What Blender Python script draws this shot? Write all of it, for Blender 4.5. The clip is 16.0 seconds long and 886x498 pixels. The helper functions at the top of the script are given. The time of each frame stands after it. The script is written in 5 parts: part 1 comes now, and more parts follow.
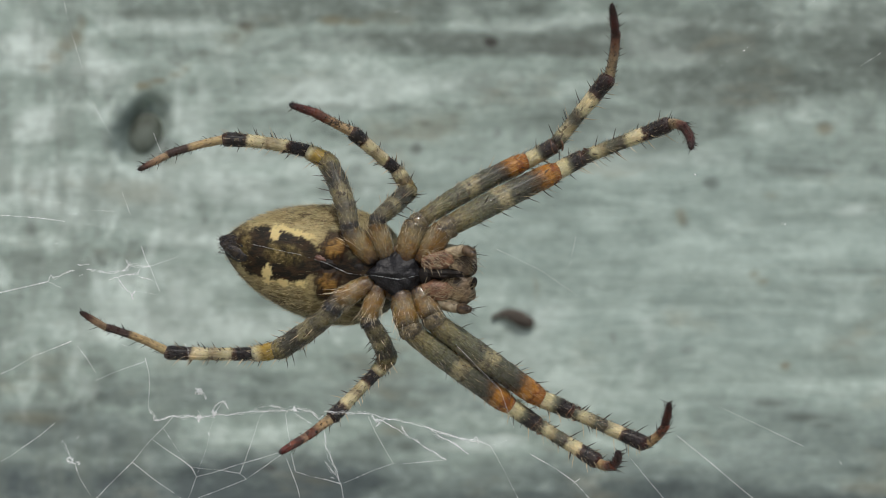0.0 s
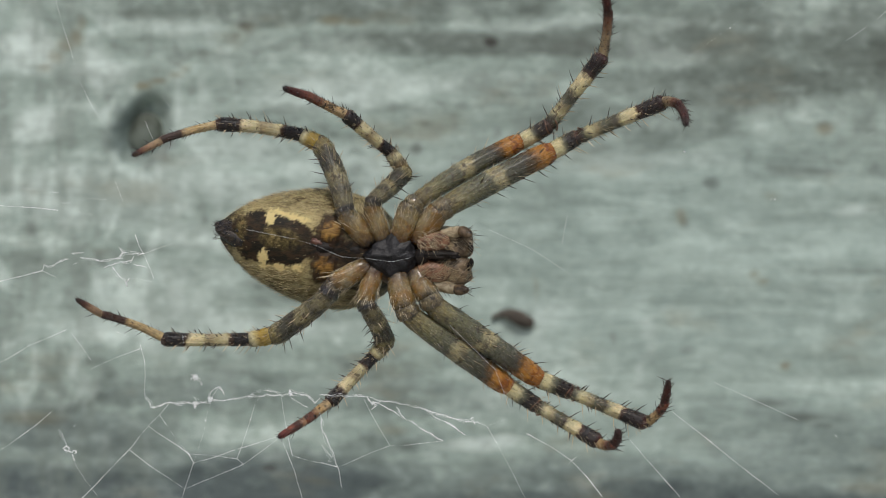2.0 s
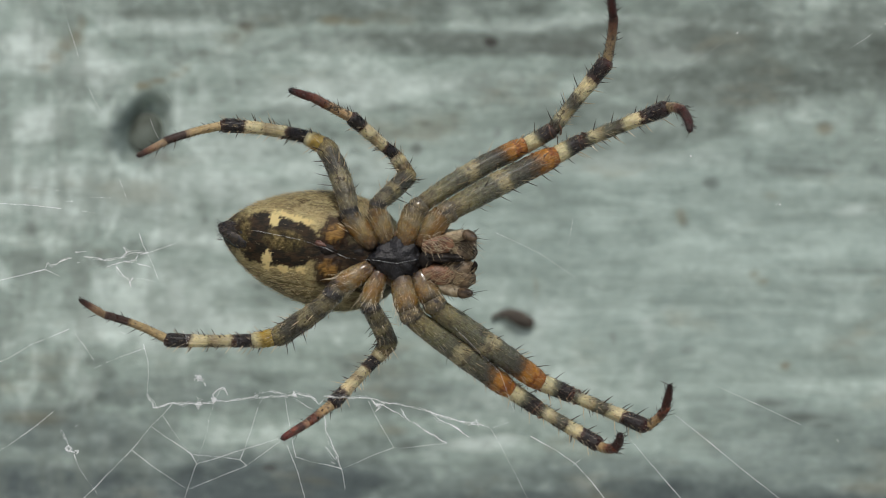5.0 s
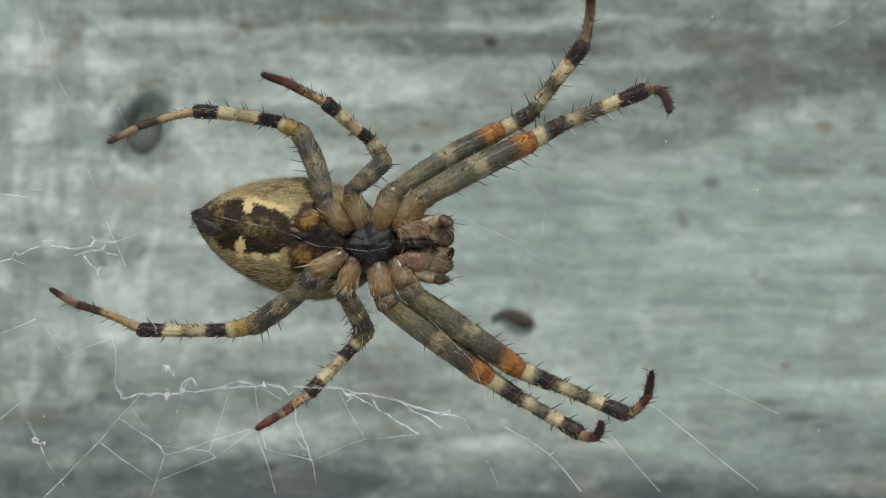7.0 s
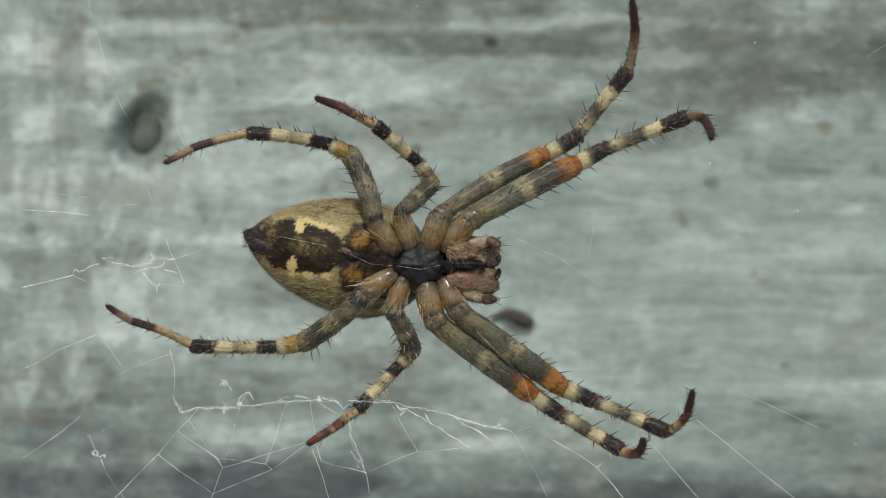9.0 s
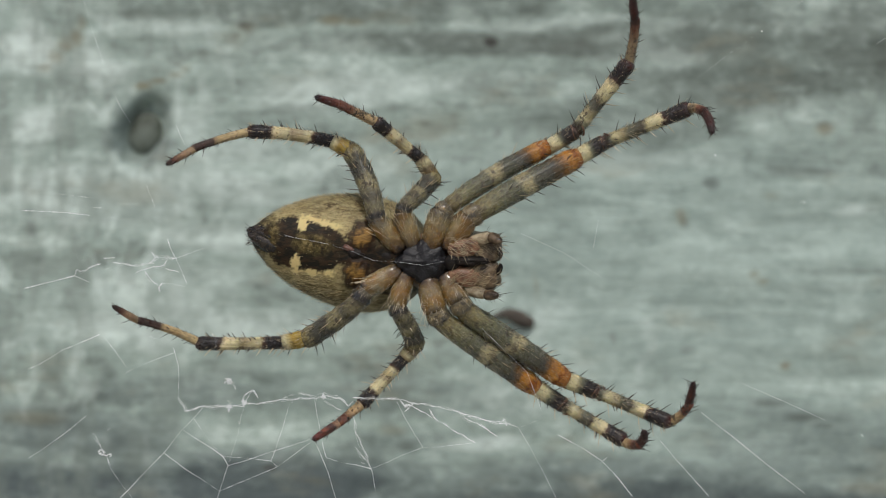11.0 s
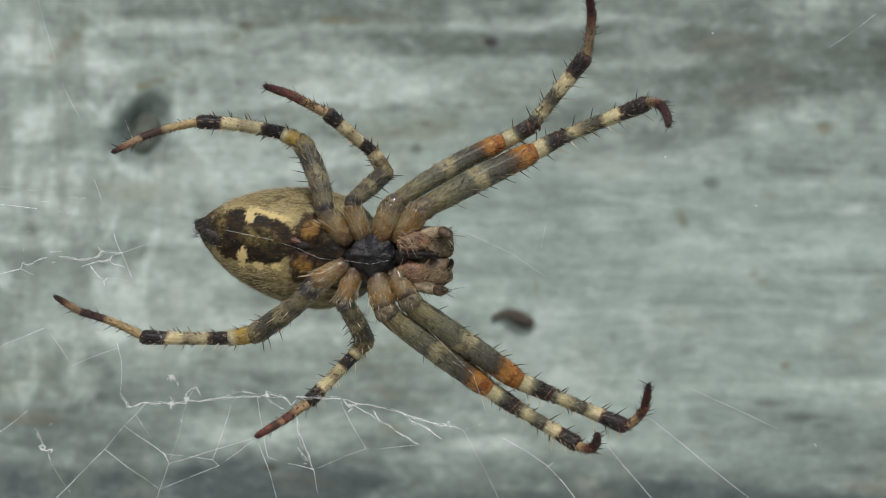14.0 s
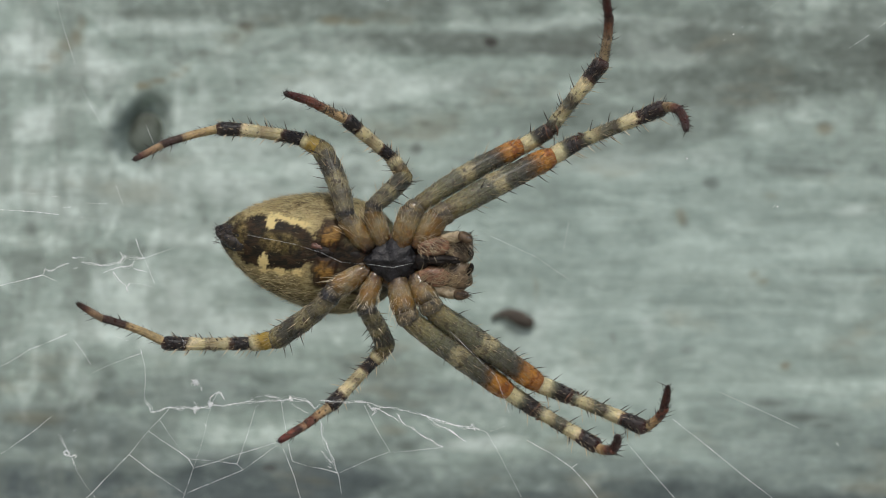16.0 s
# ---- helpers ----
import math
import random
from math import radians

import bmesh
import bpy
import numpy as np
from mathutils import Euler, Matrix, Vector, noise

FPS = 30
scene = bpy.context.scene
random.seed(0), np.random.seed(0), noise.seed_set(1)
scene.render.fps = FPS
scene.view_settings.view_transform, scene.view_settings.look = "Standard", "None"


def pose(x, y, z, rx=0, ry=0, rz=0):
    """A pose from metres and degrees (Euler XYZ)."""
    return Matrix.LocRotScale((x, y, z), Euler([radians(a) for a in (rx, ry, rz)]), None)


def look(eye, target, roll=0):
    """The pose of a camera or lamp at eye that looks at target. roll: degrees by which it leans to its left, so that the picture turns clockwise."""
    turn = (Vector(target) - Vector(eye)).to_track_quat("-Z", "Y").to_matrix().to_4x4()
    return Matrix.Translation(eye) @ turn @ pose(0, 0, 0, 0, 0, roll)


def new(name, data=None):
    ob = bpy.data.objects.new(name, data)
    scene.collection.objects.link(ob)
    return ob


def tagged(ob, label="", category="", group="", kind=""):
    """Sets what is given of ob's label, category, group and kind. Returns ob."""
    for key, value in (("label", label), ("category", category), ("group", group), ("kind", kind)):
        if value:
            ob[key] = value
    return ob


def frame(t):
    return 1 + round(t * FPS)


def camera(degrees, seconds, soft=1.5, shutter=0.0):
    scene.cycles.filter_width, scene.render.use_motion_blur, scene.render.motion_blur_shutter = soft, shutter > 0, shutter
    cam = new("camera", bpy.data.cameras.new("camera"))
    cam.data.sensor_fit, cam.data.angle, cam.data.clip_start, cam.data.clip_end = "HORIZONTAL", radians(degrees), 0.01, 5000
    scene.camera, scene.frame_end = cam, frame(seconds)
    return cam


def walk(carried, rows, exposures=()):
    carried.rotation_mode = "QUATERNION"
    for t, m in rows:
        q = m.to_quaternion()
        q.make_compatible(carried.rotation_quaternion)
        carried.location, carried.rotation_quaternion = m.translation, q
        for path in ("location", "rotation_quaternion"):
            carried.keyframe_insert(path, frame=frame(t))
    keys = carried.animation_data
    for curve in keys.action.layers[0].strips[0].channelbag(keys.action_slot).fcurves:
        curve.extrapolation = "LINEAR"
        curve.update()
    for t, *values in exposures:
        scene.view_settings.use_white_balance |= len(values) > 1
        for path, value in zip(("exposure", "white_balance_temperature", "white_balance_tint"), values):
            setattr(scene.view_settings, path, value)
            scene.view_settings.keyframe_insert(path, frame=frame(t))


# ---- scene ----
MM = 0.001
AXIS = 0.060            # height of the lens axis above the lower edge of the board
FOCUS = 0.0738          # lens to the plane of the web


def at(x, y, z):
    """A place in metres from millimetres: right, away from the lens, up, about the middle of the web."""
    return Vector((x * MM, y * MM, z * MM + AXIS))


# ---- camera ----
cam = camera(32, 16.0, soft=1.0)
stand = look((0, -FOCUS, AXIS), (0, 0, AXIS))
walk(cam, [(0, stand), (16, stand)])
cam.data.dof.use_dof = True
cam.data.dof.focus_distance = FOCUS - 0.0005
cam.data.dof.aperture_fstop = 44

# ---- light: bright overcast day ----
world = bpy.data.worlds.new("sky")
scene.world = world
world.use_nodes = True
sky = world.node_tree.nodes.new("ShaderNodeTexSky")
sky.sky_type, sky.sun_disc = "NISHITA", False
sky.sun_elevation, sky.sun_rotation = radians(52), radians(200)
sky.air_density, sky.dust_density, sky.ozone_density = 1.0, 3.0, 1.0
world.node_tree.links.new(sky.outputs[0], world.node_tree.nodes["Background"].inputs[0])
world.node_tree.nodes["Background"].inputs[1].default_value = 0.098

sun_data = bpy.data.lights.new("sun", "SUN")
sun_data.energy, sun_data.angle, sun_data.color = 1.73, radians(8), (1.0, 0.97, 0.92)
sun = new("sun", sun_data)
sun.matrix_world = look((0.18, -0.77, 0.95), (0, 0, 0))
scene.view_settings.exposure = 0.0


# ---- materials ----
def material(name, rough=0.5, spec=0.5):
    m = bpy.data.materials.new(name)
    m.use_nodes = True
    b = m.node_tree.nodes["Principled BSDF"]
    b.inputs["Roughness"].default_value = rough
    b.inputs["Specular IOR Level"].default_value = spec
    return m, m.node_tree, b


def noise_tex(nt, vec, scale, detail=4, rough=0.55, distort=0.0):
    n = nt.nodes.new("ShaderNodeTexNoise")
    n.inputs["Scale"].default_value = scale
    n.inputs["Detail"].default_value = detail
    n.inputs["Roughness"].default_value = rough
    n.inputs["Distortion"].default_value = distort
    nt.links.new(vec, n.inputs["Vector"])
    return n.outputs["Fac"]


def stretched(nt, vec, sx, sy, sz):
    n = nt.nodes.new("ShaderNodeVectorMath")
    n.operation = "MULTIPLY"
    n.inputs[1].default_value = (sx, sy, sz)
    nt.links.new(vec, n.inputs[0])
    return n.outputs[0]


def calc(nt, op, a, b=0.0, c=None):
    n = nt.nodes.new("ShaderNodeMath")
    n.operation = op
    for i, v in enumerate((a, b, c)):
        if v is None:
            continue
        if isinstance(v, (int, float)):
            n.inputs[i].default_value = v
        else:
            nt.links.new(v, n.inputs[i])
    return n.outputs[0]


def ramp(nt, fac, stops, mode="LINEAR"):
    n = nt.nodes.new("ShaderNodeValToRGB")
    n.color_ramp.interpolation = mode
    e = n.color_ramp.elements
    while len(e) < len(stops):
        e.new(0.5)
    for el, (p, col) in zip(e, stops):
        el.position = p
        el.color = (*col, 1) if len(col) == 3 else (col[0], col[0], col[0], 1)
    nt.links.new(fac, n.inputs[0])
    return n.outputs[0]


def mix(nt, fac, a, b, mode="MIX"):
    n = nt.nodes.new("ShaderNodeMix")
    n.data_type, n.blend_type = "RGBA", mode
    for i, v in ((0, fac), (6, a), (7, b)):
        if isinstance(v, (int, float)):
            n.inputs[i].default_value = v
        elif isinstance(v, tuple):
            n.inputs[i].default_value = (*v, 1)
        else:
            nt.links.new(v, n.inputs[i])
    return n.outputs[2]


def reach(nt, v, lo, hi, a=0.0, b=1.0):
    n = nt.nodes.new("ShaderNodeMapRange")
    n.interpolation_type = "SMOOTHSTEP"
    for i, x in enumerate((lo, hi, a, b)):
        n.inputs[i + 1].default_value = x
    nt.links.new(v, n.inputs[0])
    return n.outputs[0]


def bump(nt, height, bsdf, strength, distance):
    n = nt.nodes.new("ShaderNodeBump")
    n.inputs["Strength"].default_value = strength
    n.inputs["Distance"].default_value = distance
    nt.links.new(height, n.inputs["Height"])
    nt.links.new(n.outputs[0], bsdf.inputs["Normal"])


def attribute(nt, name):
    n = nt.nodes.new("ShaderNodeAttribute")
    n.attribute_name = name
    return n.outputs["Fac"]


def place(nt):
    return nt.nodes.new("ShaderNodeTexCoord").outputs["Object"]


def cuticle(name, stops, rough=0.42, mottle=0.35, hair=0.25, soft=0.08, pits=0.7, tint=None, smooth_from=None):
    """Leg skin: colours in rings along the segment, with lengthwise streaks, blotches, dark pits and pale flecks."""
    m, nt, b = material(name, rough, 0.42)
    vec = place(nt)
    share = attribute(nt, "along")
    wob = noise_tex(nt, vec, 2600, 5, 0.65)
    along = calc(nt, "ADD", share, calc(nt, "MULTIPLY", calc(nt, "SUBTRACT", wob, 0.5), soft * 3.4))
    along = calc(nt, "ADD", along, calc(nt, "MULTIPLY", calc(nt, "SUBTRACT", noise_tex(nt, vec, 950, 3, 0.5), 0.5), min(soft, 0.06) * 4.0))
    col = ramp(nt, along, stops)
    if tint:
        col = mix(nt, reach(nt, noise_tex(nt, vec, 800, 3, 0.5), 0.42, 0.58), col, mix(nt, 1.0, col, tint, "MULTIPLY"))
    lines = nt.nodes.new("ShaderNodeCombineXYZ")
    nt.links.new(calc(nt, "MULTIPLY", share, 2.2), lines.inputs[0])
    nt.links.new(calc(nt, "MULTIPLY", attribute(nt, "across"), 1.6), lines.inputs[1])
    nt.links.new(calc(nt, "MULTIPLY", attribute(nt, "round"), 1.6), lines.inputs[2])
    shift = nt.nodes.new("ShaderNodeVectorMath")
    shift.operation = "MULTIPLY_ADD"
    nt.links.new(vec, shift.inputs[0])
    shift.inputs[1].default_value = (260, 260, 260)
    nt.links.new(lines.outputs[0], shift.inputs[2])
    streak = noise_tex(nt, shift.outputs[0], 2.6, 5, 0.62, 0.4)
    rough_part = reach(nt, share, smooth_from - 0.05, smooth_from, 1.0, 0.12) if smooth_from else calc(nt, "ADD", 1.0, 0.0)
    col = mix(nt, reach(nt, streak, 0.48, 0.64, 0, mottle * 1.5), col, mix(nt, 1.0, col, (0.34, 0.30, 0.26), "MULTIPLY"))
    col = mix(nt, reach(nt, streak, 0.30, 0.44, 0.55, 0), col, mix(nt, 1.0, col, (1.55, 1.5, 1.35), "MULTIPLY"))
    blot = noise_tex(nt, vec, 2700, 4, 0.65)
    col = mix(nt, calc(nt, "MULTIPLY", rough_part, reach(nt, blot, 0.51, 0.62, 0, mottle * 2.3)), col, (0.034, 0.026, 0.016))
    spots = noise_tex(nt, vec, 3300, 2, 0.5)
    col = mix(nt, calc(nt, "MULTIPLY", rough_part, reach(nt, spots, 0.635, 0.67, 0, pits)), col, (0.030, 0.016, 0.010))
    pale = noise_tex(nt, vec, 8800, 3, 0.6)
    col = mix(nt, reach(nt, pale, 0.52, 0.66, 0, hair * 1.3), col, mix(nt, 1.0, col, (2.1, 2.05, 1.8), "MULTIPLY"))
    nt.links.new(col, b.inputs["Base Color"])
    nt.links.new(reach(nt, blot, 0.3, 0.7, rough - 0.1, rough + 0.18), b.inputs["Roughness"])
    b.inputs["Sheen Weight"].default_value = 0.07
    b.inputs["Sheen Roughness"].default_value = 0.4
    b.inputs["Coat Weight"].default_value = 0.11
    b.inputs["Coat Roughness"].default_value = 0.26
    b.inputs["Subsurface Weight"].default_value = 0.5
    b.inputs["Subsurface Radius"].default_value = (1.0, 0.75, 0.4)
    b.inputs["Subsurface Scale"].default_value = 0.00025
    h = calc(nt, "ADD", calc(nt, "MULTIPLY", streak, 1.4), noise_tex(nt, vec, 6000, 5, 0.65))
    bump(nt, h, b, 0.75, 0.00009)
    return m


CREAM, OLIVE, GREY = (0.57, 0.515, 0.300), (0.172, 0.166, 0.092), (0.112, 0.114, 0.075)
BLACK, TAN, ORANGE = (0.008, 0.0045, 0.004), (0.37, 0.285, 0.165), (0.36, 0.160, 0.030)
RED, YELLOW = (0.062, 0.017, 0.012), (0.40, 0.285, 0.050)
M_COXA = cuticle("coxa_skin", [(0, (0.028, 0.014, 0.006)), (0.12, (0.105, 0.062, 0.020)), (0.35, (0.205, 0.142, 0.058)), (0.62, (0.265, 0.205, 0.104)), (0.82, (0.205, 0.165, 0.086)), (0.95, (0.12, 0.098, 0.052)), (1, (0.08, 0.064, 0.036))], 0.20, 0.07, 0.35, 0.20, 0.12, (0.90, 0.66, 0.32))
M_TROCH = cuticle("trochanter_skin", [(0, (0.15, 0.115, 0.062)), (0.3, (0.22, 0.172, 0.092)), (0.65, (0.12, 0.096, 0.052)), (1, (0.12, 0.098, 0.058))], 0.34, 0.40, 0.45, 0.25, 0.8)
M_HTROCH = cuticle("hind_trochanter_skin", [(0, (0.03, 0.022, 0.013)), (0.3, (0.12, 0.095, 0.050)), (0.55, (0.022, 0.017, 0.013)), (0.8, (0.014, 0.011, 0.009)), (1, (0.07, 0.056, 0.032))], 0.24, 0.30, 0.35, 0.20, 0.6)
M_FEMUR = cuticle("front_femur_skin", [(0, (0.06, 0.045, 0.024)), (0.06, (0.17, 0.140, 0.066)), (0.13, (0.205, 0.182, 0.090)), (0.23, OLIVE), (0.40, GREY), (0.45, (0.35, 0.31, 0.18)),
                  (0.51, (0.35, 0.305, 0.175)), (0.56, GREY), (0.70, (0.062, 0.059, 0.041)), (0.765, (0.13, 0.070, 0.024)), (0.815, ORANGE), (0.865, (0.42, 0.195, 0.036)), (0.895, (0.20, 0.060, 0.013)), (0.92, (0.40, 0.170, 0.030)), (0.965, (0.30, 0.105, 0.020)), (1, (0.10, 0.030, 0.010))], 0.25, 0.24, 0.30, 0.045, 0.6, None, 0.79)
M_PATELLA = cuticle("front_patella_skin", [(0, (0.10, 0.04, 0.02)), (0.08, CREAM), (0.34, CREAM), (0.48, GREY), (0.60, BLACK), (0.88, (0.02, 0.012, 0.009)), (1, (0.10, 0.038, 0.022))], 0.3, 0.12, 0.15, 0.06, 0.2)
M_TIBIA = cuticle("front_tibia_skin", [(0, (0.10, 0.04, 0.022)), (0.08, (0.04, 0.025, 0.016)), (0.13, GREY), (0.2, CREAM), (0.29, (0.32, 0.27, 0.15)), (0.35, GREY), (0.46, (0.075, 0.062, 0.038)),
                  (0.52, CREAM), (0.68, (0.72, 0.62, 0.37)), (0.715, (0.06, 0.026, 0.016)), (0.76, BLACK), (0.90, (0.014, 0.006, 0.005)), (1, RED)], 0.24, 0.11, 0.07, 0.04, 0.7)
M_META = cuticle("front_metatarsus_skin", [(0, TAN), (0.48, (0.36, 0.265, 0.155)), (0.78, (0.17, 0.075, 0.042)), (1, RED)], 0.34, 0.2, 0.15, 0.08, 0.5)
M_TARSUS = cuticle("tarsus_skin", [(0, RED), (0.5, (0.075, 0.020, 0.014)), (1, (0.02, 0.008, 0.007))], 0.34, 0.2, 0.1)
M_HFEMUR = cuticle("hind_femur_skin", [(0, (0.05, 0.042, 0.026)), (0.14, (0.19, 0.165, 0.090)), (0.28, (0.075, 0.068, 0.042)), (0.40, (0.25, 0.22, 0.125)), (0.48, (0.21, 0.185, 0.10)),
                   (0.56, (0.060, 0.058, 0.040)), (0.76, (0.068, 0.064, 0.042)), (0.85, (0.22, 0.19, 0.09)), (0.95, (0.17, 0.13, 0.045)), (1, (0.06, 0.035, 0.015))], 0.30, 0.30, 0.28, 0.06, 0.7)
M_HPATELLA = cuticle("hind_patella_skin", [(0, (0.22, 0.13, 0.025)), (0.12, YELLOW), (0.55, (0.37, 0.25, 0.045)), (0.8, CREAM), (1, GREY)], 0.3, 0.12, 0.12, 0.06, 0.25)
M_SPATELLA = cuticle("short_leg_patella_skin", [(0, (0.10, 0.06, 0.02)), (0.15, (0.24, 0.17, 0.06)), (0.5, (0.13, 0.10, 0.05)), (0.72, CREAM), (0.9, (0.30, 0.24, 0.13)), (1, (0.05, 0.035, 0.02))], 0.3, 0.2, 0.15, 0.08, 0.35)
M_HTIBIA = cuticle("hind_tibia_skin", [(0, GREY), (0.06, BLACK), (0.23, BLACK), (0.27, (0.08, 0.04, 0.02)), (0.31, CREAM), (0.50, (0.32, 0.26, 0.15)), (0.56, CREAM), (0.70, (0.70, 0.60, 0.36)),
                   (0.74, (0.05, 0.025, 0.015)), (0.78, BLACK), (0.95, BLACK), (1, (0.08, 0.04, 0.025))], 0.25, 0.09, 0.07, 0.032, 0.6)
M_HMETA = cuticle("hind_metatarsus_skin", [(0, (0.50, 0.385, 0.195)), (0.58, (0.47, 0.345, 0.175)), (0.66, (0.06, 0.03, 0.02)), (0.93, (0.05, 0.022, 0.015)), (1, (0.36, 0.22, 0.12))], 0.32, 0.1, 0.12, 0.02, 0.25)
M_HTARSUS = cuticle("hind_tarsus_skin", [(0, (0.42, 0.31, 0.18)), (0.48, (0.36, 0.23, 0.135)), (0.72, (0.11, 0.042, 0.028)), (1, (0.02, 0.01, 0.008))], 0.36, 0.15, 0.1, 0.06, 0.3)
M_RMETA = cuticle("speckled_metatarsus_skin", [(0, (0.46, 0.34, 0.18)), (0.50, (0.42, 0.29, 0.15)), (0.75, (0.14, 0.05, 0.03)), (1, (0.20, 0.07, 0.04))], 0.3, 0.38, 0.2, 0.09, 1.0)
M_MTARSUS = cuticle("maroon_tarsus_skin", [(0, (0.22, 0.085, 0.05)), (0.3, (0.12, 0.028, 0.020)), (0.75, (0.075, 0.018, 0.014)), (1, (0.015, 0.007, 0.006))], 0.34, 0.2, 0.1)
M_RTARSUS = cuticle("red_tarsus_skin", [(0, (0.42, 0.27, 0.15)), (0.22, (0.36, 0.20, 0.115)), (0.36, (0.07, 0.022, 0.015)), (0.48, (0.10, 0.026, 0.017)), (0.58, (0.30, 0.10, 0.06)), (0.72, (0.18, 0.034, 0.022)), (0.9, (0.12, 0.024, 0.017)), (1, (0.02, 0.008, 0.007))], 0.34, 0.26, 0.15, 0.09)


for glossy in (M_COXA, M_TROCH, M_HTROCH):
    skin = glossy.node_tree.nodes["Principled BSDF"]
    skin.inputs["Coat Weight"].default_value = 0.75
    skin.inputs["Coat Roughness"].default_value = 0.13
    skin.inputs["Subsurface Weight"].default_value = 1.0
    skin.inputs["Subsurface Scale"].default_value = 0.0011


def hair_material(name, colour, rough=0.4):
    m, nt, b = material(name, rough, 0.5)
    tone = noise_tex(nt, place(nt), 9000, 2)
    nt.links.new(mix(nt, tone, tuple(c * 0.6 for c in colour), tuple(min(1, c * 1.4) for c in colour)), b.inputs["Base Color"])
    return m


M_SPINE = hair_material("dark_bristle", (0.035, 0.022, 0.016))
M_PALE_HAIR = hair_material("pale_hair", (0.46, 0.37, 0.23))
M_GOLD_HAIR = hair_material("golden_hair", (0.66, 0.55, 0.37), 0.28)
M_FUZZ = hair_material("abdomen_hair", (0.42, 0.34, 0.17))


def abdomen_material():
    m, nt, b = material("abdomen_skin", 0.44, 0.2)
    vec = place(nt)
    wide = noise_tex(nt, stretched(nt, vec, 1, 1, 2.6), 1500, 5, 0.6, 0.6)
    fine = noise_tex(nt, stretched(nt, vec, 1, 1, 3.2), 6000, 4, 0.65)
    side = ramp(nt, wide, [(0.34, (0.070, 0.050, 0.022)), (0.46, (0.195, 0.155, 0.068)), (0.56, (0.305, 0.258, 0.132)), (0.7, (0.41, 0.35, 0.188))])
    side = mix(nt, reach(nt, fine, 0.50, 0.64, 0, 0.7), side, (0.07, 0.05, 0.025))
    col = mix(nt, calc(nt, "MULTIPLY", attribute(nt, "flank"), 0.75), side, mix(nt, reach(nt, fine, 0.45, 0.62), (0.46, 0.375, 0.175), (0.29, 0.228, 0.105)))
    dark = mix(nt, reach(nt, wide, 0.42, 0.62), (0.0035, 0.0025, 0.002), (0.030, 0.015, 0.006))
    col = mix(nt, attribute(nt, "band"), col, dark)
    olive = ramp(nt, noise_tex(nt, vec, 2600, 5, 0.66), [(0.38, (0.014, 0.010, 0.004)), (0.50, (0.075, 0.056, 0.016)), (0.64, (0.25, 0.19, 0.075))])
    col = mix(nt, attribute(nt, "middle"), col, olive)
    plate = attribute(nt, "lobe")
    col = mix(nt, reach(nt, plate, 0.02, 0.35, 0, 0.85), col, (0.026, 0.012, 0.005))
    col = mix(nt, reach(nt, plate, 0.35, 1.0), col, mix(nt, reach(nt, wide, 0.36, 0.60), (0.10, 0.050, 0.012), (0.33, 0.185, 0.045)))
    col = mix(nt, attribute(nt, "mark"), col, (0.66, 0.53, 0.24))
    nt.links.new(col, b.inputs["Base Color"])
    b.inputs["Subsurface Weight"].default_value = 0.1
    b.inputs["Subsurface Scale"].default_value = 0.0003
    bump(nt, fine, b, 0.5, 0.00006)
    return m


def plain(name, a, c, scale, rough, bump_by=0.3, spec=0.5):
    m, nt, b = material(name, rough, spec)
    vec = place(nt)
    n = noise_tex(nt, vec, scale, 5, 0.6)
    nt.links.new(mix(nt, reach(nt, n, 0.35, 0.65), a, c), b.inputs["Base Color"])
    bump(nt, noise_tex(nt, vec, scale * 3, 3), b, bump_by, 0.00005)
    return m


M_ABDOMEN = abdomen_material()
M_STERNUM = plain("sternum_skin", (0.003, 0.003, 0.0035), (0.017, 0.016, 0.018), 2600, 0.36, 1.3, 0.42)
M_HEAD = plain("carapace_skin", (0.10, 0.055, 0.025), (0.24, 0.13, 0.06), 2500, 0.4)
M_MOUTH = plain("mouthpart_skin", (0.050, 0.033, 0.019), (0.25, 0.175, 0.100), 2400, 0.34, 0.9)
M_MAXILLA = plain("maxilla_skin", (0.075, 0.036, 0.020), (0.34, 0.175, 0.100), 2600, 0.34, 0.9)
M_DARK = plain("dark_mouth_skin", (0.005, 0.004, 0.003), (0.018, 0.012, 0.009), 3000, 0.55, 0.8, 0.3)
M_PALP = plain("palp_skin", (0.27, 0.205, 0.12), (0.48, 0.40, 0.27), 3200, 0.36)
M_PALP_TIP = plain("palp_tip_skin", (0.030, 0.020, 0.013), (0.16, 0.11, 0.065), 3800, 0.34)
M_SPINNERET = plain("spinneret_skin", (0.007, 0.006, 0.005), (0.04, 0.030, 0.020), 4000, 0.24)
M_LOBE = plain("folded_lobe_skin", (0.05, 0.018, 0.011), (0.15, 0.068, 0.045), 3600, 0.3, 0.6)
M_FOLD = plain("joint_fold_skin", (0.035, 0.016, 0.010), (0.17, 0.085, 0.048), 2600, 0.28)
M_NAIL = plain("weathered_nail", (0.048, 0.055, 0.039), (0.150, 0.176, 0.148), 620, 0.75)
M_HUSK = plain("brown_husk", (0.038, 0.031, 0.024), (0.088, 0.072, 0.055), 900, 0.8)

m_silk, nt_silk, b_silk = material("spider_silk", 0.3, 0.6)
b_silk.inputs["Base Color"].default_value = (0.92, 0.94, 0.94, 1)
b_silk.inputs["Sheen Weight"].default_value = 0.4
b_silk.inputs["Transmission Weight"].default_value = 0.0
M_SILK = m_silk


